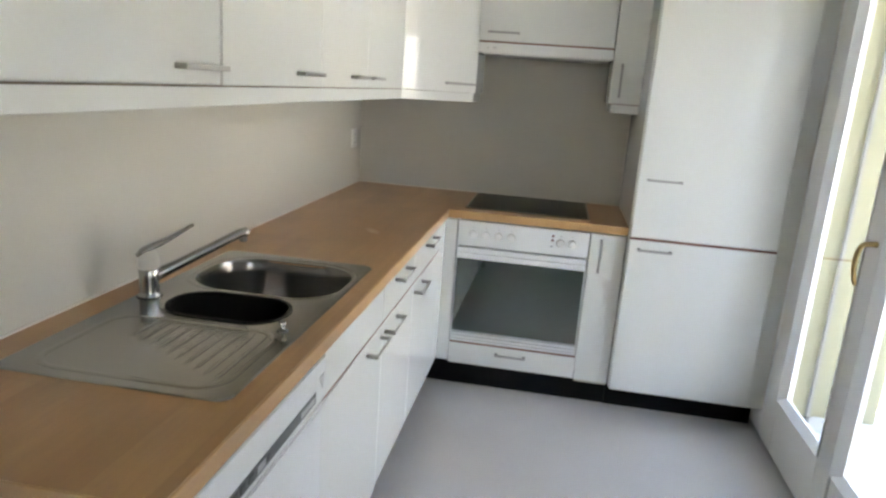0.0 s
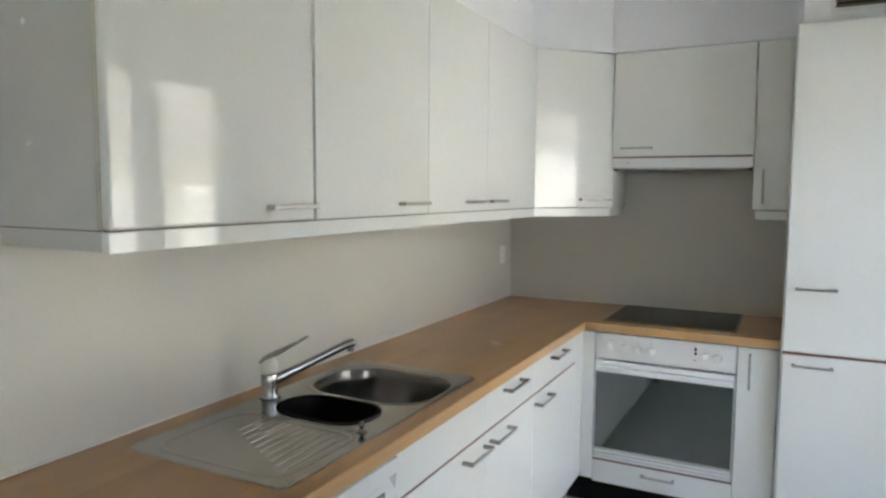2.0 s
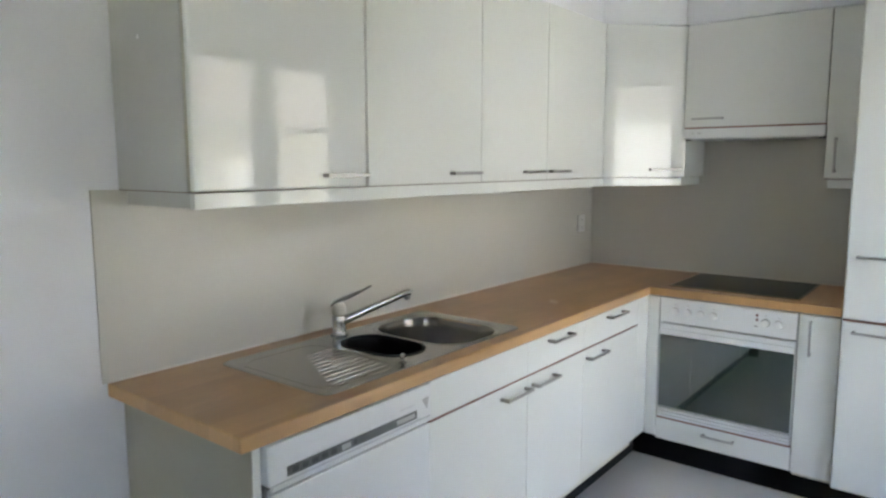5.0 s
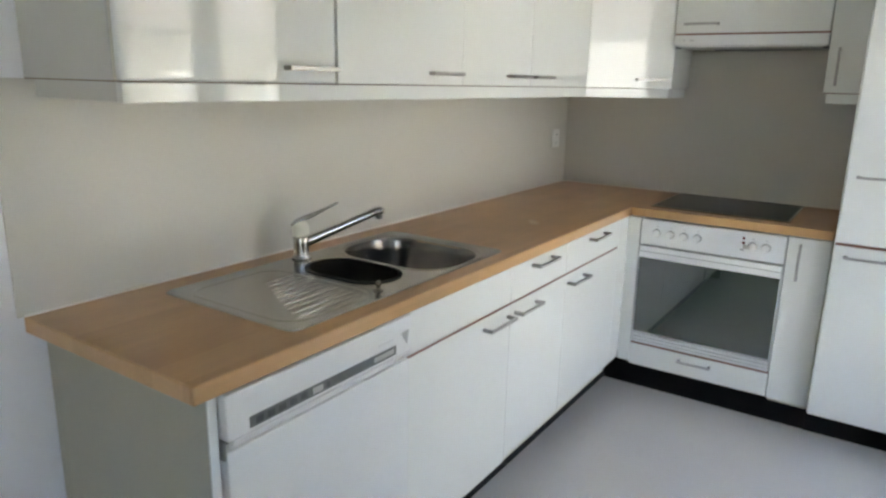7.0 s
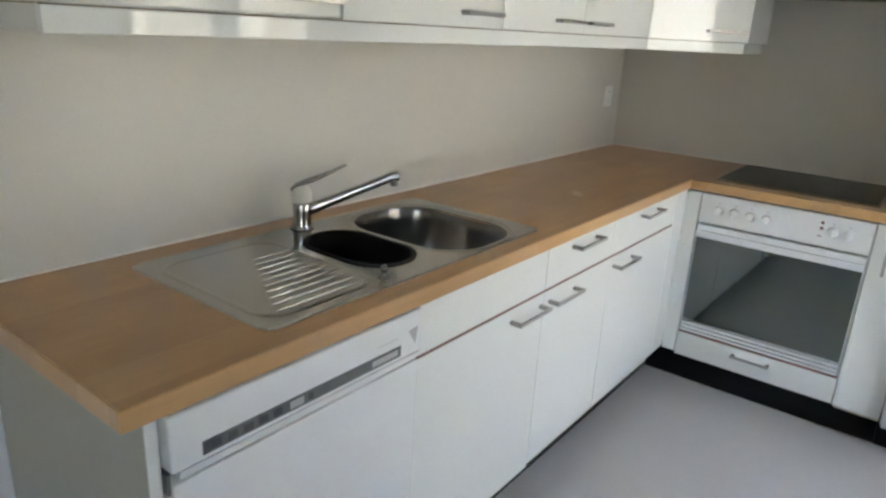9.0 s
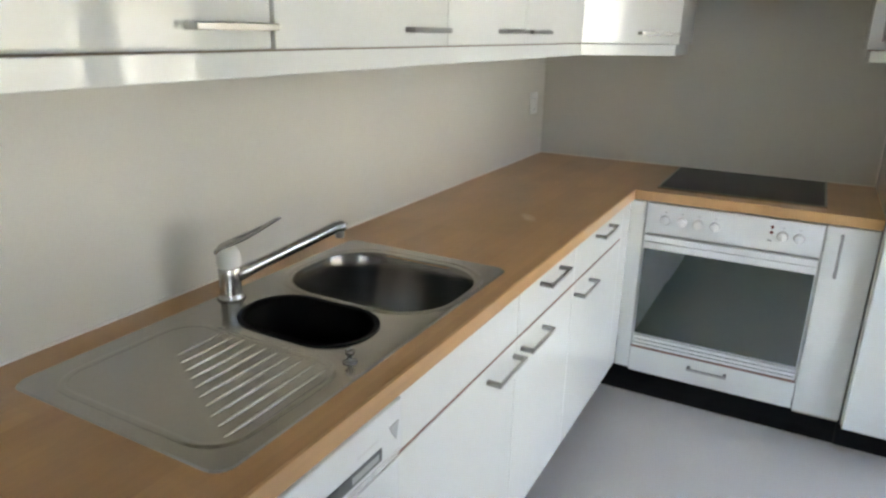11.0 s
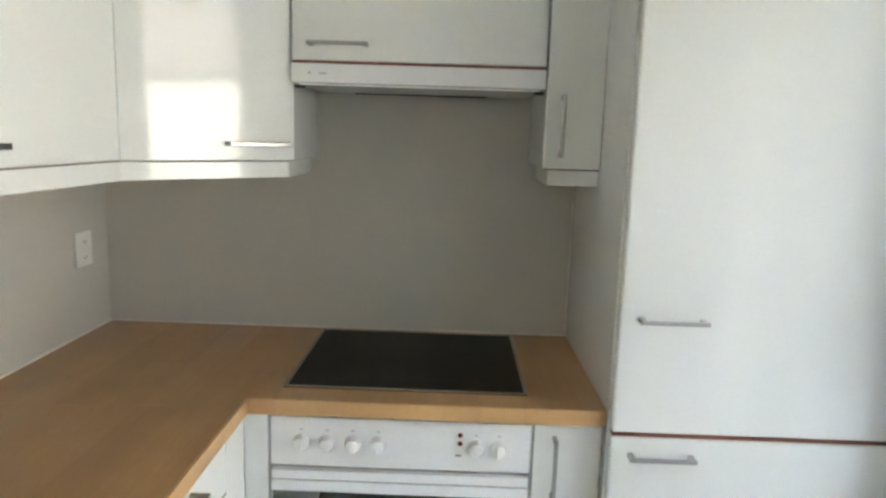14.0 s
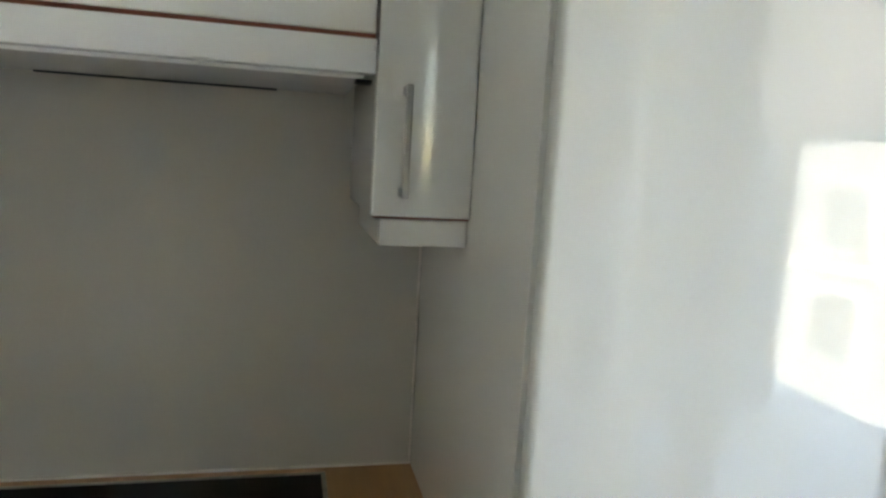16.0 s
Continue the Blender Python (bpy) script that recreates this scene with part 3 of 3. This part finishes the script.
# ---- sink ----
def sink():
    s = thing("sink", (0.33, -2.13, TOP), "stainless steel sink, one and a half bowls, ribbed drainer", "sink")
    z = TOP + 0.0032
    outer = rounded_outline(0.088, 0.548, -2.590, -1.664, 0.03, 6)
    main = rounded_outline(0.128, 0.532, -2.034, -1.722, 0.12)
    small = rounded_outline(0.186, 0.474, -2.236, -2.062, 0.082)
    bm = bmesh.new()
    loops = []
    for pts in (outer, main, small):
        vs = [bm.verts.new((x, y, z)) for x, y in pts]
        loops.append([bm.edges.new((vs[k], vs[(k + 1) % len(vs)])) for k in range(len(vs))])
    bmesh.ops.triangle_fill(bm, use_beauty=True, use_dissolve=False, edges=bm.edges[:])
    rim = [v for e in loops[0] for v in e.verts]
    rim = list(dict.fromkeys(rim))
    cx, cy = 0.318, -2.125
    low = {v: bm.verts.new((v.co.x + 0.003 * (1 if v.co.x > cx else -1), v.co.y + 0.003 * (1 if v.co.y > cy else -1), TOP + 0.0006)) for v in rim}
    for e in loops[0]:
        a, b = e.verts
        bm.faces.new((a, b, low[b], low[a]))
    part("deck", bm, STEEL, s)

    def bowl(name, rect, r, depth, mat, label):
        x0, x1, y0, y1 = rect
        rows = [(0.0, 0.0), (0.002, -0.003), (0.006, -0.012), (0.010, -0.04), (0.016, -depth + 0.03), (0.024, -depth + 0.012), (0.042, -depth + 0.002), (0.07, -depth)]
        bm = bmesh.new()
        rings = []
        for inset, dz in rows:
            pts = rounded_outline(x0 + inset, x1 - inset, y0 + inset, y1 - inset, max(r - inset * 0.9, 0.02))
            rings.append([bm.verts.new((px, py, z + dz)) for px, py in pts])
        for a, b in zip(rings, rings[1:]):
            n = len(a)
            for k in range(n):
                bm.faces.new((a[k], a[(k + 1) % n], b[(k + 1) % n], b[k]))
        bm.faces.new(rings[-1])
        return part(name, bm, mat, s, label, smooth=True)

    big = bowl("bowl", (0.128, 0.532, -2.034, -1.722), 0.12, 0.165, STEEL_DARK, "satin steel main bowl with its shade put into the colour")
    part("drain", lathe([(0.001, 0.0), (0.032, 0.0), (0.04, 0.003), (0.043, 0.0015), (0.043, 0.0)], (0.335, -1.885, z - 0.1645), 24), CHROME, big, "chrome drain basket", smooth=True)
    bowl("small_bowl", (0.186, 0.474, -2.236, -2.062), 0.082, 0.12, BLACKTUB, "black plastic waste bowl insert")
    lip = bmesh.new()
    a = rounded_outline(0.180, 0.480, -2.242, -2.056, 0.088)
    b = rounded_outline(0.190, 0.470, -2.232, -2.066, 0.078)
    rings = [[lip.verts.new((px, py, zz)) for px, py in pts] for pts, zz in ((a, z + 0.0003), (a, z + 0.003), (b, z + 0.003), (b, z - 0.01))]
    for r0, r1 in zip(rings, rings[1:]):
        n = len(r0)
        for k in range(n):
            lip.faces.new((r0[k], r0[(k + 1) % n], r1[(k + 1) % n], r1[k]))
    part("small_bowl_rim", lip, BLACKTUB, s, "black rim")
    def bead_ring(name, outline):
        """A low rounded ridge pressed into the deck along a closed outline."""
        ring = bmesh.new()
        n = len(outline)
        rows = []
        for k in range(n):
            p0, p1 = Vector(outline[k - 1]), Vector(outline[(k + 1) % n])
            d = (p1 - p0).normalized()
            nx, ny = d.y, -d.x
            px, py = outline[k]
            rows.append([ring.verts.new((px + nx * o, py + ny * o, z + h)) for o, h in ((-0.007, 0.0002), (-0.002, 0.0016), (0.002, 0.0016), (0.007, 0.0002))])
        for k in range(n):
            p, q = rows[k], rows[(k + 1) % n]
            for i in range(3):
                ring.faces.new((p[i], p[i + 1], q[i + 1], q[i]))
        part(name, ring, STEEL, s, smooth=True)

    # raised beads round the drainer and the main bowl, and the drainer's ribs
    bead_ring("drainer_bead", rounded_outline(0.135, 0.515, -2.560, -2.272, 0.06, 8))
    bead_ring("bowl_bead", rounded_outline(0.110, 0.540, -2.043, -1.696, 0.132, 10))
    for k in range(10):
        x = 0.232 + 0.0285 * k
        near = -2.392 - 0.0155 * k
        far = -2.268 - 0.0022 * k
        rib = tube([(x, near, z - 0.001), (x, near + 0.014, z - 0.0003), (x, near + 0.034, z + 0.0002), (x, far - 0.034, z + 0.0002), (x, far - 0.014, z - 0.0003), (x, far, z - 0.001)],
                   [0.0012, 0.0030, 0.0044, 0.0044, 0.0030, 0.0012], 12, 0.5)
        part("drainer_rib", rib, STEEL, s, smooth=True)
    knob = part("drain_knob", lathe([(0.013, 0.0), (0.013, 0.0015), (0.010, 0.003), (0.0045, 0.005), (0.0042, 0.012), (0.008, 0.016), (0.0085, 0.021), (0.006, 0.0235), (0.001, 0.024)], (0.507, -2.252, z), 20), STEEL_DARK, s, "small dark steel drain knob", smooth=True)
    part("grip", box(0.5055, 0.5085, -2.259, -2.245, z + 0.0238, z + 0.0275, 0.001), GREYTRIM, knob)
    return s


sink()


def tap():
    x, y = 0.118, -2.142
    z = TOP + 0.0034
    t = thing("mixer_tap", (x, y, z), "chrome lever mixer tap with a cream collar on the sink", "tap")
    part("body", lathe([(0.028, 0.0), (0.028, 0.004), (0.0245, 0.007), (0.0232, 0.012), (0.0228, 0.045), (0.0236, 0.066), (0.0222, 0.069)], (x, y, z)), CHROME, t, smooth=True)
    part("base_ring", lathe([(0.0295, 0.0), (0.0300, 0.0015), (0.0290, 0.003), (0.0282, 0.0032)], (x, y, z)), STEEL_DARK, t, smooth=True)
    part("collar", lathe([(0.0215, 0.0), (0.0240, 0.002), (0.0252, 0.011), (0.0250, 0.021), (0.0232, 0.031), (0.0190, 0.039), (0.0120, 0.044), (0.001, 0.0455)], (x, y, z + 0.0692)), CREAMCAP, t, "domed cream plastic cap", smooth=True)
    lever = part("lever", tube([(x - 0.020, y - 0.016, z + 0.101), (x - 0.010, y - 0.007, z + 0.113), (x + 0.004, y + 0.008, z + 0.121), (x + 0.020, y + 0.030, z + 0.129), (x + 0.042, y + 0.060, z + 0.146), (x + 0.058, y + 0.083, z + 0.160), (x + 0.064, y + 0.091, z + 0.1645), (x + 0.066, y + 0.094, z + 0.165)],
                               [0.010, 0.0155, 0.0165, 0.0125, 0.0085, 0.0080, 0.0065, 0.003], 16, 0.42), CHROME, t, smooth=True)
    part("rib", tube([(x + 0.006, y + 0.010, z + 0.1285), (x + 0.022, y + 0.033, z + 0.1365), (x + 0.042, y + 0.060, z + 0.150)], [0.002, 0.0028, 0.0015], 8), CHROME, lever, smooth=True)
    spout = part("spout", tube([(x + 0.004, y + 0.004, z + 0.046), (x + 0.022, y + 0.024, z + 0.056), (x + 0.040, y + 0.043, z + 0.067), (x + 0.085, y + 0.091, z + 0.095), (x + 0.135, y + 0.145, z + 0.126), (x + 0.153, y + 0.165, z + 0.137), (x + 0.164, y + 0.177, z + 0.1405), (x + 0.170, y + 0.183, z + 0.138)],
                               [0.0155, 0.0150, 0.0132, 0.0122, 0.0118, 0.0122, 0.0118, 0.008], 20), CHROME, t, smooth=True)
    part("aerator", lathe([(0.0095, 0.0), (0.0105, 0.003), (0.0105, 0.014)], (x + 0.160, y + 0.172, z + 0.116), 16), GREYTRIM, spout, "dark aerator")
    return t


tap()


# ---- hob and oven ----
def hob():
    h = thing("hob", (0.95, -0.275, TOP), "black ceramic hob in a thin steel frame, set in the worktop", "hob")
    x0, x1, y0, y1 = 0.668, 1.236, -0.513, -0.038
    bm = box(x0, x1, y0, y0 + 0.009, TOP + 0.0005, TOP + 0.006, 0.0012)
    box(x0, x1, y1 - 0.009, y1, TOP + 0.0005, TOP + 0.006, 0.0012, into=bm)
    box(x0, x0 + 0.009, y0 + 0.009, y1 - 0.009, TOP + 0.0005, TOP + 0.006, 0.0012, into=bm)
    box(x1 - 0.009, x1, y0 + 0.009, y1 - 0.009, TOP + 0.0005, TOP + 0.006, 0.0012, into=bm)
    part("frame", bm, STEEL, h, "thin steel frame")
    part("glass_top", box(x0 + 0.0092, x1 - 0.0092, y0 + 0.0092, y1 - 0.0092, TOP + 0.0005, TOP + 0.0052, 0.0006), CERAMIC, h, "black ceramic glass")
    return h


hob()


def oven():
    x0, x1 = 0.6475, 1.2455
    o = thing("oven", (0.945, -0.3, 0.236), "white built-in oven with a dark glass door and six knobs", "oven")
    y = FRONT_N
    part("body", box(x0 + 0.01, x1 - 0.01, y + 0.022, -0.03, 0.238, BASE_TOP - 0.004), GREYTRIM, o)
    panel = part("control_panel", box(x0 + 0.004, x1 - 0.004, y - 0.002, y + 0.02, 0.708, BASE_TOP - 0.001, 0.003), ENAMEL, o)
    for k, x in enumerate((0.722, 0.781, 0.839, 0.897, 1.118, 1.170)):
        knob = part("knob", turned(lathe([(0.0185, 0.0), (0.0180, 0.004), (0.0160, 0.007), (0.0148, 0.014), (0.0135, 0.0155), (0.001, 0.016)], (0, 0, 0), 28), frame_at((x, y - 0.002, 0.766), (1, 0, 0), SOUTH)), PLASTIC, panel)
        part("pointer", box(x - 0.0065, x + 0.0065, y - 0.0235, y - 0.0175, 0.7505, 0.7815, 0.0025), PLASTIC, knob)
        part("mark", box(x - 0.004, x + 0.004, y - 0.0032, y - 0.0018, 0.794, 0.797), PALEPRINT, panel)
    for z in (0.795, 0.775):
        part("indicator_lamp", turned(lathe([(0.0055, 0.0), (0.0055, 0.002), (0.0036, 0.0036), (0.001, 0.004)], (0, 0, 0), 14), frame_at((1.082, y - 0.002, z), (1, 0, 0), SOUTH)), RED, panel, "small red lamp", smooth=True)
    part("mark", box(1.072, 1.086, y - 0.0032, y - 0.0018, 0.744, 0.748), GREYTRIM, panel)
    part("side_strip", box(x0, x0 + 0.0034, y + 0.001, y + 0.012, 0.24, BASE_TOP - 0.001), PALEPRINT, o)
    part("side_strip", box(x1 - 0.0034, x1, y + 0.001, y + 0.012, 0.24, BASE_TOP - 0.001), PALEPRINT, o)
    door = part("oven_door", box(x0 + 0.005, x1 - 0.005, y + 0.0005, y + 0.02, 0.288, 0.70, 0.002), ENAMEL, o)
    part("door_glass", box(x0 + 0.0085, x1 - 0.0085, y - 0.003, y + 0.0003, 0.293, 0.646, 0.001), OVENGLASS, door, "dark reflecting oven glass")
    part("grip_strip", box(x0 + 0.006, x1 - 0.006, y - 0.013, y - 0.0002, 0.6485, 0.676, 0.005, 3), ENAMEL, door)
    part("grip_strip", box(x0 + 0.006, x1 - 0.006, y - 0.008, y - 0.0002, 0.677, 0.6995, 0.003, 2), ENAMEL, door)
    for z in (0.275, 0.2585, 0.243):
        part("vent_slat", box(x0 + 0.006, x1 - 0.006, y - 0.003, y + 0.016, z - 0.0045, z + 0.0065, 0.0018), ENAMEL, o)
    part("vent_back", box(x0 + 0.006, x1 - 0.006, y + 0.0165, y + 0.0215, 0.239, 0.287), GREYTRIM, o)
    return o


oven()

drawer = thing("plinth_drawer_unit", (0.945, -0.3, 0.124), "white gloss drawer under the oven with a bar handle", "drawer")
part("box", box(0.66, 1.232, FRONT_N + 0.0195, -0.05, 0.126, 0.225), MELAMINE, drawer)
front = part("drawer_front", box(0.6475, 1.2455, FRONT_N, FRONT_N + 0.019, 0.125, 0.2285, 0.003), LACQUER, drawer)
north_handle(front, 0.943, 0.196)
part("edge_strip", box(0.65, 1.243, FRONT_N + 0.001, FRONT_N + 0.019, 0.2290, 0.2350), CORE, drawer, "reddish brown edge above the drawer")

slim = thing("slim_cabinet", (1.325, -0.3, 0.0), "narrow white gloss pull-out cabinet beside the oven", "cabinet", "base cabinets")
part("body", box(1.252, 1.40, FRONT_N + 0.022, -0.02, 0.105, TOP - 0.0375), MELAMINE, slim)
front = part("cabinet_door", box(1.2475, 1.4015, FRONT_N, FRONT_N + 0.019, 0.122, BASE_TOP, 0.0035), LACQUER, slim)
north_handle(front, 1.295, 0.727, 0.15, True)


# ---- tall fridge unit ----
def tall_unit():
    u = thing("fridge_cabinet", (1.71, -0.3, 0.0), "tall white gloss fridge cabinet with two doors", "cabinet")
    part("side_panel", box(1.4055, 1.4235, -0.584, -0.002, 0.118, 2.112, 0.001), LACQUER, u)
    part("body", box(1.424, 2.014, -0.582, -0.002, 0.12, 2.11), MELAMINE, u)
    part("edge_strip", box(1.412, 2.015, -0.6105, -0.585, 0.8263, 0.8337), CORE, u, "reddish brown edge between the doors")
    for z0, z1, hz in ((0.115, 0.826, 0.785), (0.834, 2.112, 1.09)):
        door = part("cabinet_door", box(1.409, 2.0175, -0.6125, -0.588, z0, z1, 0.009, 5), LACQUER, u)
        north_handle(door, 1.518, hz, 0.145, False, -0.6125)
    return u


tall_unit()
filler = thing("fridge_filler", (2.05, -0.5, 0.1), "narrow white filler strip between fridge cabinet and wall", "panel")
part("seal", box(WALL_X - 0.006, WALL_X - 0.0005, -0.5975, -0.5955, 0.115, 2.42), SEAL, filler, "thin silicone joint against the wall")
part("strip", box(2.0205, WALL_X - 0.001, -0.595, -0.577, 0.11, 2.43, 0.002), LACQUER, filler)
piece("bulkhead_fridge", box(1.4265, 2.0195, -0.57, -0.002, 2.116, CEIL - 0.012), PLASTER, "white plastered panel above the fridge cabinet", "bulkhead")


def vent():
    v = thing("vent_grille", (1.75, -0.575, 2.16), "white framed vent grille with dark brown slats", "vent")
    x0, x1, z0, z1, y = 1.528, 1.96, 2.158, 2.236, -0.5705
    part("backing", box(x0 + 0.008, x1 - 0.008, y - 0.003, y - 0.0005, z0 + 0.008, z1 - 0.008), SHADOWGAP, v)
    bm = box(x0 - 0.012, x1 + 0.012, y - 0.008, y - 0.0002, z0 - 0.012, z0 + 0.003, 0.001)
    box(x0 - 0.012, x1 + 0.012, y - 0.008, y - 0.0002, z1 - 0.003, z1 + 0.012, 0.001, into=bm)
    box(x0 - 0.012, x0 + 0.003, y - 0.008, y - 0.0002, z0 + 0.003, z1 - 0.003, 0.001, into=bm)
    box(x1 - 0.003, x1 + 0.012, y - 0.008, y - 0.0002, z0 + 0.003, z1 - 0.003, 0.001, into=bm)
    part("frame", bm, PAINTWOOD, v)
    for k in range(4):
        z = z0 + 0.012 + 0.018 * k
        part("slat", box(x0 + 0.0035, x1 - 0.0035, y - 0.0075, y - 0.0035, z - 0.003, z + 0.005, 0.001), VENTDARK, v)
    return v


vent()

# ---- wall units ----
UP_Z0, UP_Z1 = 1.3885, 2.113
UP_X = 0.361
UP_N = -0.338


def wall_unit(y0, y1, doors, label, end=False):
    """A wall unit over the sink run: doors are rows of y0, y1, handle centre."""
    u = thing("wall_cabinet", (0.18, (y0 + y1) / 2, UP_Z0), label, "cabinet", "wall cabinets")
    part("body", box(0.0065, UP_X - 0.0215, y0 + 0.0008, y1 - 0.0008, UP_Z0 + 0.001, UP_Z1 - 0.001), MELAMINE, u)
    for a, b, h in doors:
        d = part("cabinet_door", box(UP_X - 0.0205, UP_X, a + 0.0012, b - 0.0012, UP_Z0, UP_Z1, 0.009 if end else 0.0035, 5), LACQUER, u)
        part("handle", bar_handle(0.165, frame_at((UP_X, h, 1.423), (0, 1, 0), EAST), 0.011, 0.026), HANDLE, d, "satin nickel bar handle")
    return u


first = wall_unit(-2.815, -2.234, [(-2.815, -2.2385, -2.333)], "white gloss wall cabinet at the open end of the row", True)
part("end_board", box(0.0065, UP_X - 0.0235, -2.8175, -2.8145, UP_Z0 + 0.0005, UP_Z1 - 0.0005), BOARD, first, "light grey end board")
part("bottom_edge", box(0.0065, UP_X - 0.0235, -2.8172, -2.8010, UP_Z0 - 0.0022, UP_Z0 + 0.0004), VENTDARK, first, "brown lower edge of the end board")
part("screw_cap", turned(lathe([(0.006, 0.0), (0.006, 0.001), (0.001, 0.0018)], (0, 0, 0), 12), frame_at((0.15, -2.8175, 1.767), (1, 0, 0), SOUTH)), PLASTIC, first, "white screw cap")
wall_unit(-2.234, -1.645, [(-2.234, -1.645, -1.752)], "white gloss wall cabinet above the sink")
wall_unit(-1.645, -0.605, [(-1.645, -1.165, -1.275), (-1.165, -0.605, -1.075)], "white gloss double wall cabinet")

diag = thing("corner_wall_cabinet", (0.25, -0.25, UP_Z0), "white gloss corner wall cabinet with a slanting door", "cabinet", "wall cabinets")
part("body", prism([(0.0065, -0.0065), (0.0065, -0.604), (0.322, -0.604), (0.6455, -0.303), (0.6455, -0.0065)], UP_Z0 + 0.001, UP_Z1 - 0.001), LACQUER, diag)
P0, P1 = Vector((0.362, -0.625, 0)), Vector((0.6455, -0.3225, 0))
ALONG = (P1 - P0).normalized()
OUT = Vector((ALONG.y, -ALONG.x, 0))
dm = frame_at(P0 + Vector((0, 0, UP_Z0)), ALONG, OUT)
length = (P1 - P0).length
door = part("cabinet_door", turned(box(0.002, length - 0.001, 0, UP_Z1 - UP_Z0, -0.020, 0.0, 0.0035, 3), dm), LACQUER, diag)
part("handle", turned(bar_handle(0.165, pose(length - 0.098, 0.0385, 0)), dm), HANDLE, door, "satin nickel bar handle")

hood_unit = thing("hood_cabinet", (0.955, -0.17, 1.62), "white gloss flap cabinet above the cooker hood", "cabinet", "wall cabinets")
part("body", box(0.648, 1.262, UP_N + 0.0215, -0.0065, 1.626, UP_Z1 - 0.001), MELAMINE, hood_unit)
part("edge_strip", box(0.65, 1.26, UP_N + 0.001, UP_N + 0.021, 1.6230, 1.6290), CORE, hood_unit, "reddish brown edge under the flap")
door = part("flap_door", box(0.6495, 1.2605, UP_N, UP_N + 0.0205, 1.6295, UP_Z1, 0.0035, 3), LACQUER, hood_unit)
north_handle(door, 0.762, 1.668, 0.145, False, UP_N)


def hood():
    h = thing("cooker_hood", (0.955, -0.17, 1.57), "white slide-out cooker hood under the flap cabinet", "cooker hood")
    part("front_strip", box(0.6485, 1.2615, UP_N - 0.007, UP_N + 0.02, 1.577, 1.6225, 0.003), ENAMEL, h)
    part("housing", box(0.660, 1.250, UP_N + 0.0205, -0.03, 1.572, 1.6225, 0.004), ENAMEL, h)
    part("filter_slot", box(0.76, 1.13, -0.055, -0.040, 1.5695, 1.5725), SHADOWGAP, h, "dark slot in the underside")
    for x0, x1 in ((0.6505, 0.672), (1.238, 1.2595)):
        part("slide_rail", box(x0, x1, UP_N + 0.021, UP_N + 0.045, 1.5665, 1.5718), SHADOWGAP, h)
    part("mark", box(0.716, 0.734, UP_N - 0.0078, UP_N - 0.0068, 1.597, 1.601), PALEPRINT, h)
    part("mark", box(0.690, 0.696, UP_N - 0.0078, UP_N - 0.0068, 1.597, 1.6025), PALEPRINT, h)
    return h


hood()

small = thing("slim_wall_cabinet", (1.335, -0.17, UP_Z0), "narrow white gloss wall cabinet beside the cooker hood", "cabinet", "wall cabinets")
part("body", box(1.2645, 1.3985, UP_N + 0.0215, -0.0065, UP_Z0 + 0.001, UP_Z1 - 0.001), LACQUER, small)
door = part("cabinet_door", box(1.2645, 1.4045, UP_N + 0.004, UP_N + 0.0210, UP_Z0, UP_Z1, 0.0035, 3), LACQUER, small)
north_handle(door, 1.305, 1.491, 0.15, True, UP_N + 0.004)
part("edge_strip", box(1.268, 1.403, UP_N + 0.007, UP_N + 0.02, UP_Z0 - 0.0025, UP_Z0 + 0.0008), CORE, small, "brown lower edge")

# light rails under the wall units
rail = thing("light_rail", (0.3, -1.2, 1.35), "white gloss light rail under the wall cabinets", "trim", kind="structure")
part("rail", box(UP_X - 0.020, UP_X + 0.001, -2.814, -0.609, 1.347, UP_Z0 - 0.0025, 0.002), LACQUER, rail)
part("rail", turned(box(0.0, length - 0.006, -0.0415, -0.0025, -0.020, -0.0015, 0.002), dm), LACQUER, rail)
part("rail", box(0.622, 0.640, -0.33, -0.05, 1.347, UP_Z0 - 0.0005, 0.002), LACQUER, rail)
part("rail", box(0.035, UP_X - 0.021, -2.812, -2.794, 1.349, UP_Z0 - 0.0005, 0.002), BOARD, rail)
part("edge_strip", box(UP_X - 0.019, UP_X - 0.003, -2.81, -0.61, UP_Z0 - 0.0024, UP_Z0 - 0.0003), VENTDARK, rail, "brown line over the rail")
rail2 = thing("light_rail", (1.33, -0.2, 1.35), "short white gloss light rail under the slim cabinet", "trim", kind="structure")
part("rail", box(1.278, 1.4035, UP_N + 0.014, UP_N + 0.032, 1.347, UP_Z0 - 0.003, 0.002), LACQUER, rail2)
part("rail", box(1.278, 1.296, UP_N + 0.0325, -0.05, 1.347, UP_Z0 - 0.0005, 0.002), LACQUER, rail2)


# ---- socket ----
def socket():
    s = thing("wall_socket", (0.006, -0.148, 1.115), "white double wall socket on the splashback", "socket")
    x = 0.0062
    part("plate", box(x, x + 0.009, -0.188, -0.108, 1.067, 1.163, 0.003, 3), PLASTIC, s)
    for z in (1.093, 1.137):
        part("insert", box(x + 0.0085, x + 0.0105, -0.176, -0.120, z - 0.019, z + 0.019, 0.0015), PLASTIC, s)
        for dy, dz in ((-0.006, 0.0), (0.006, 0.0), (0.0, -0.006)):
            part("pin_hole", box(x + 0.0104, x + 0.0109, -0.148 + dy - 0.002, -0.148 + dy + 0.002, z + dz - 0.002, z + dz + 0.002), DARKSTRIP, s)
    return s


socket()
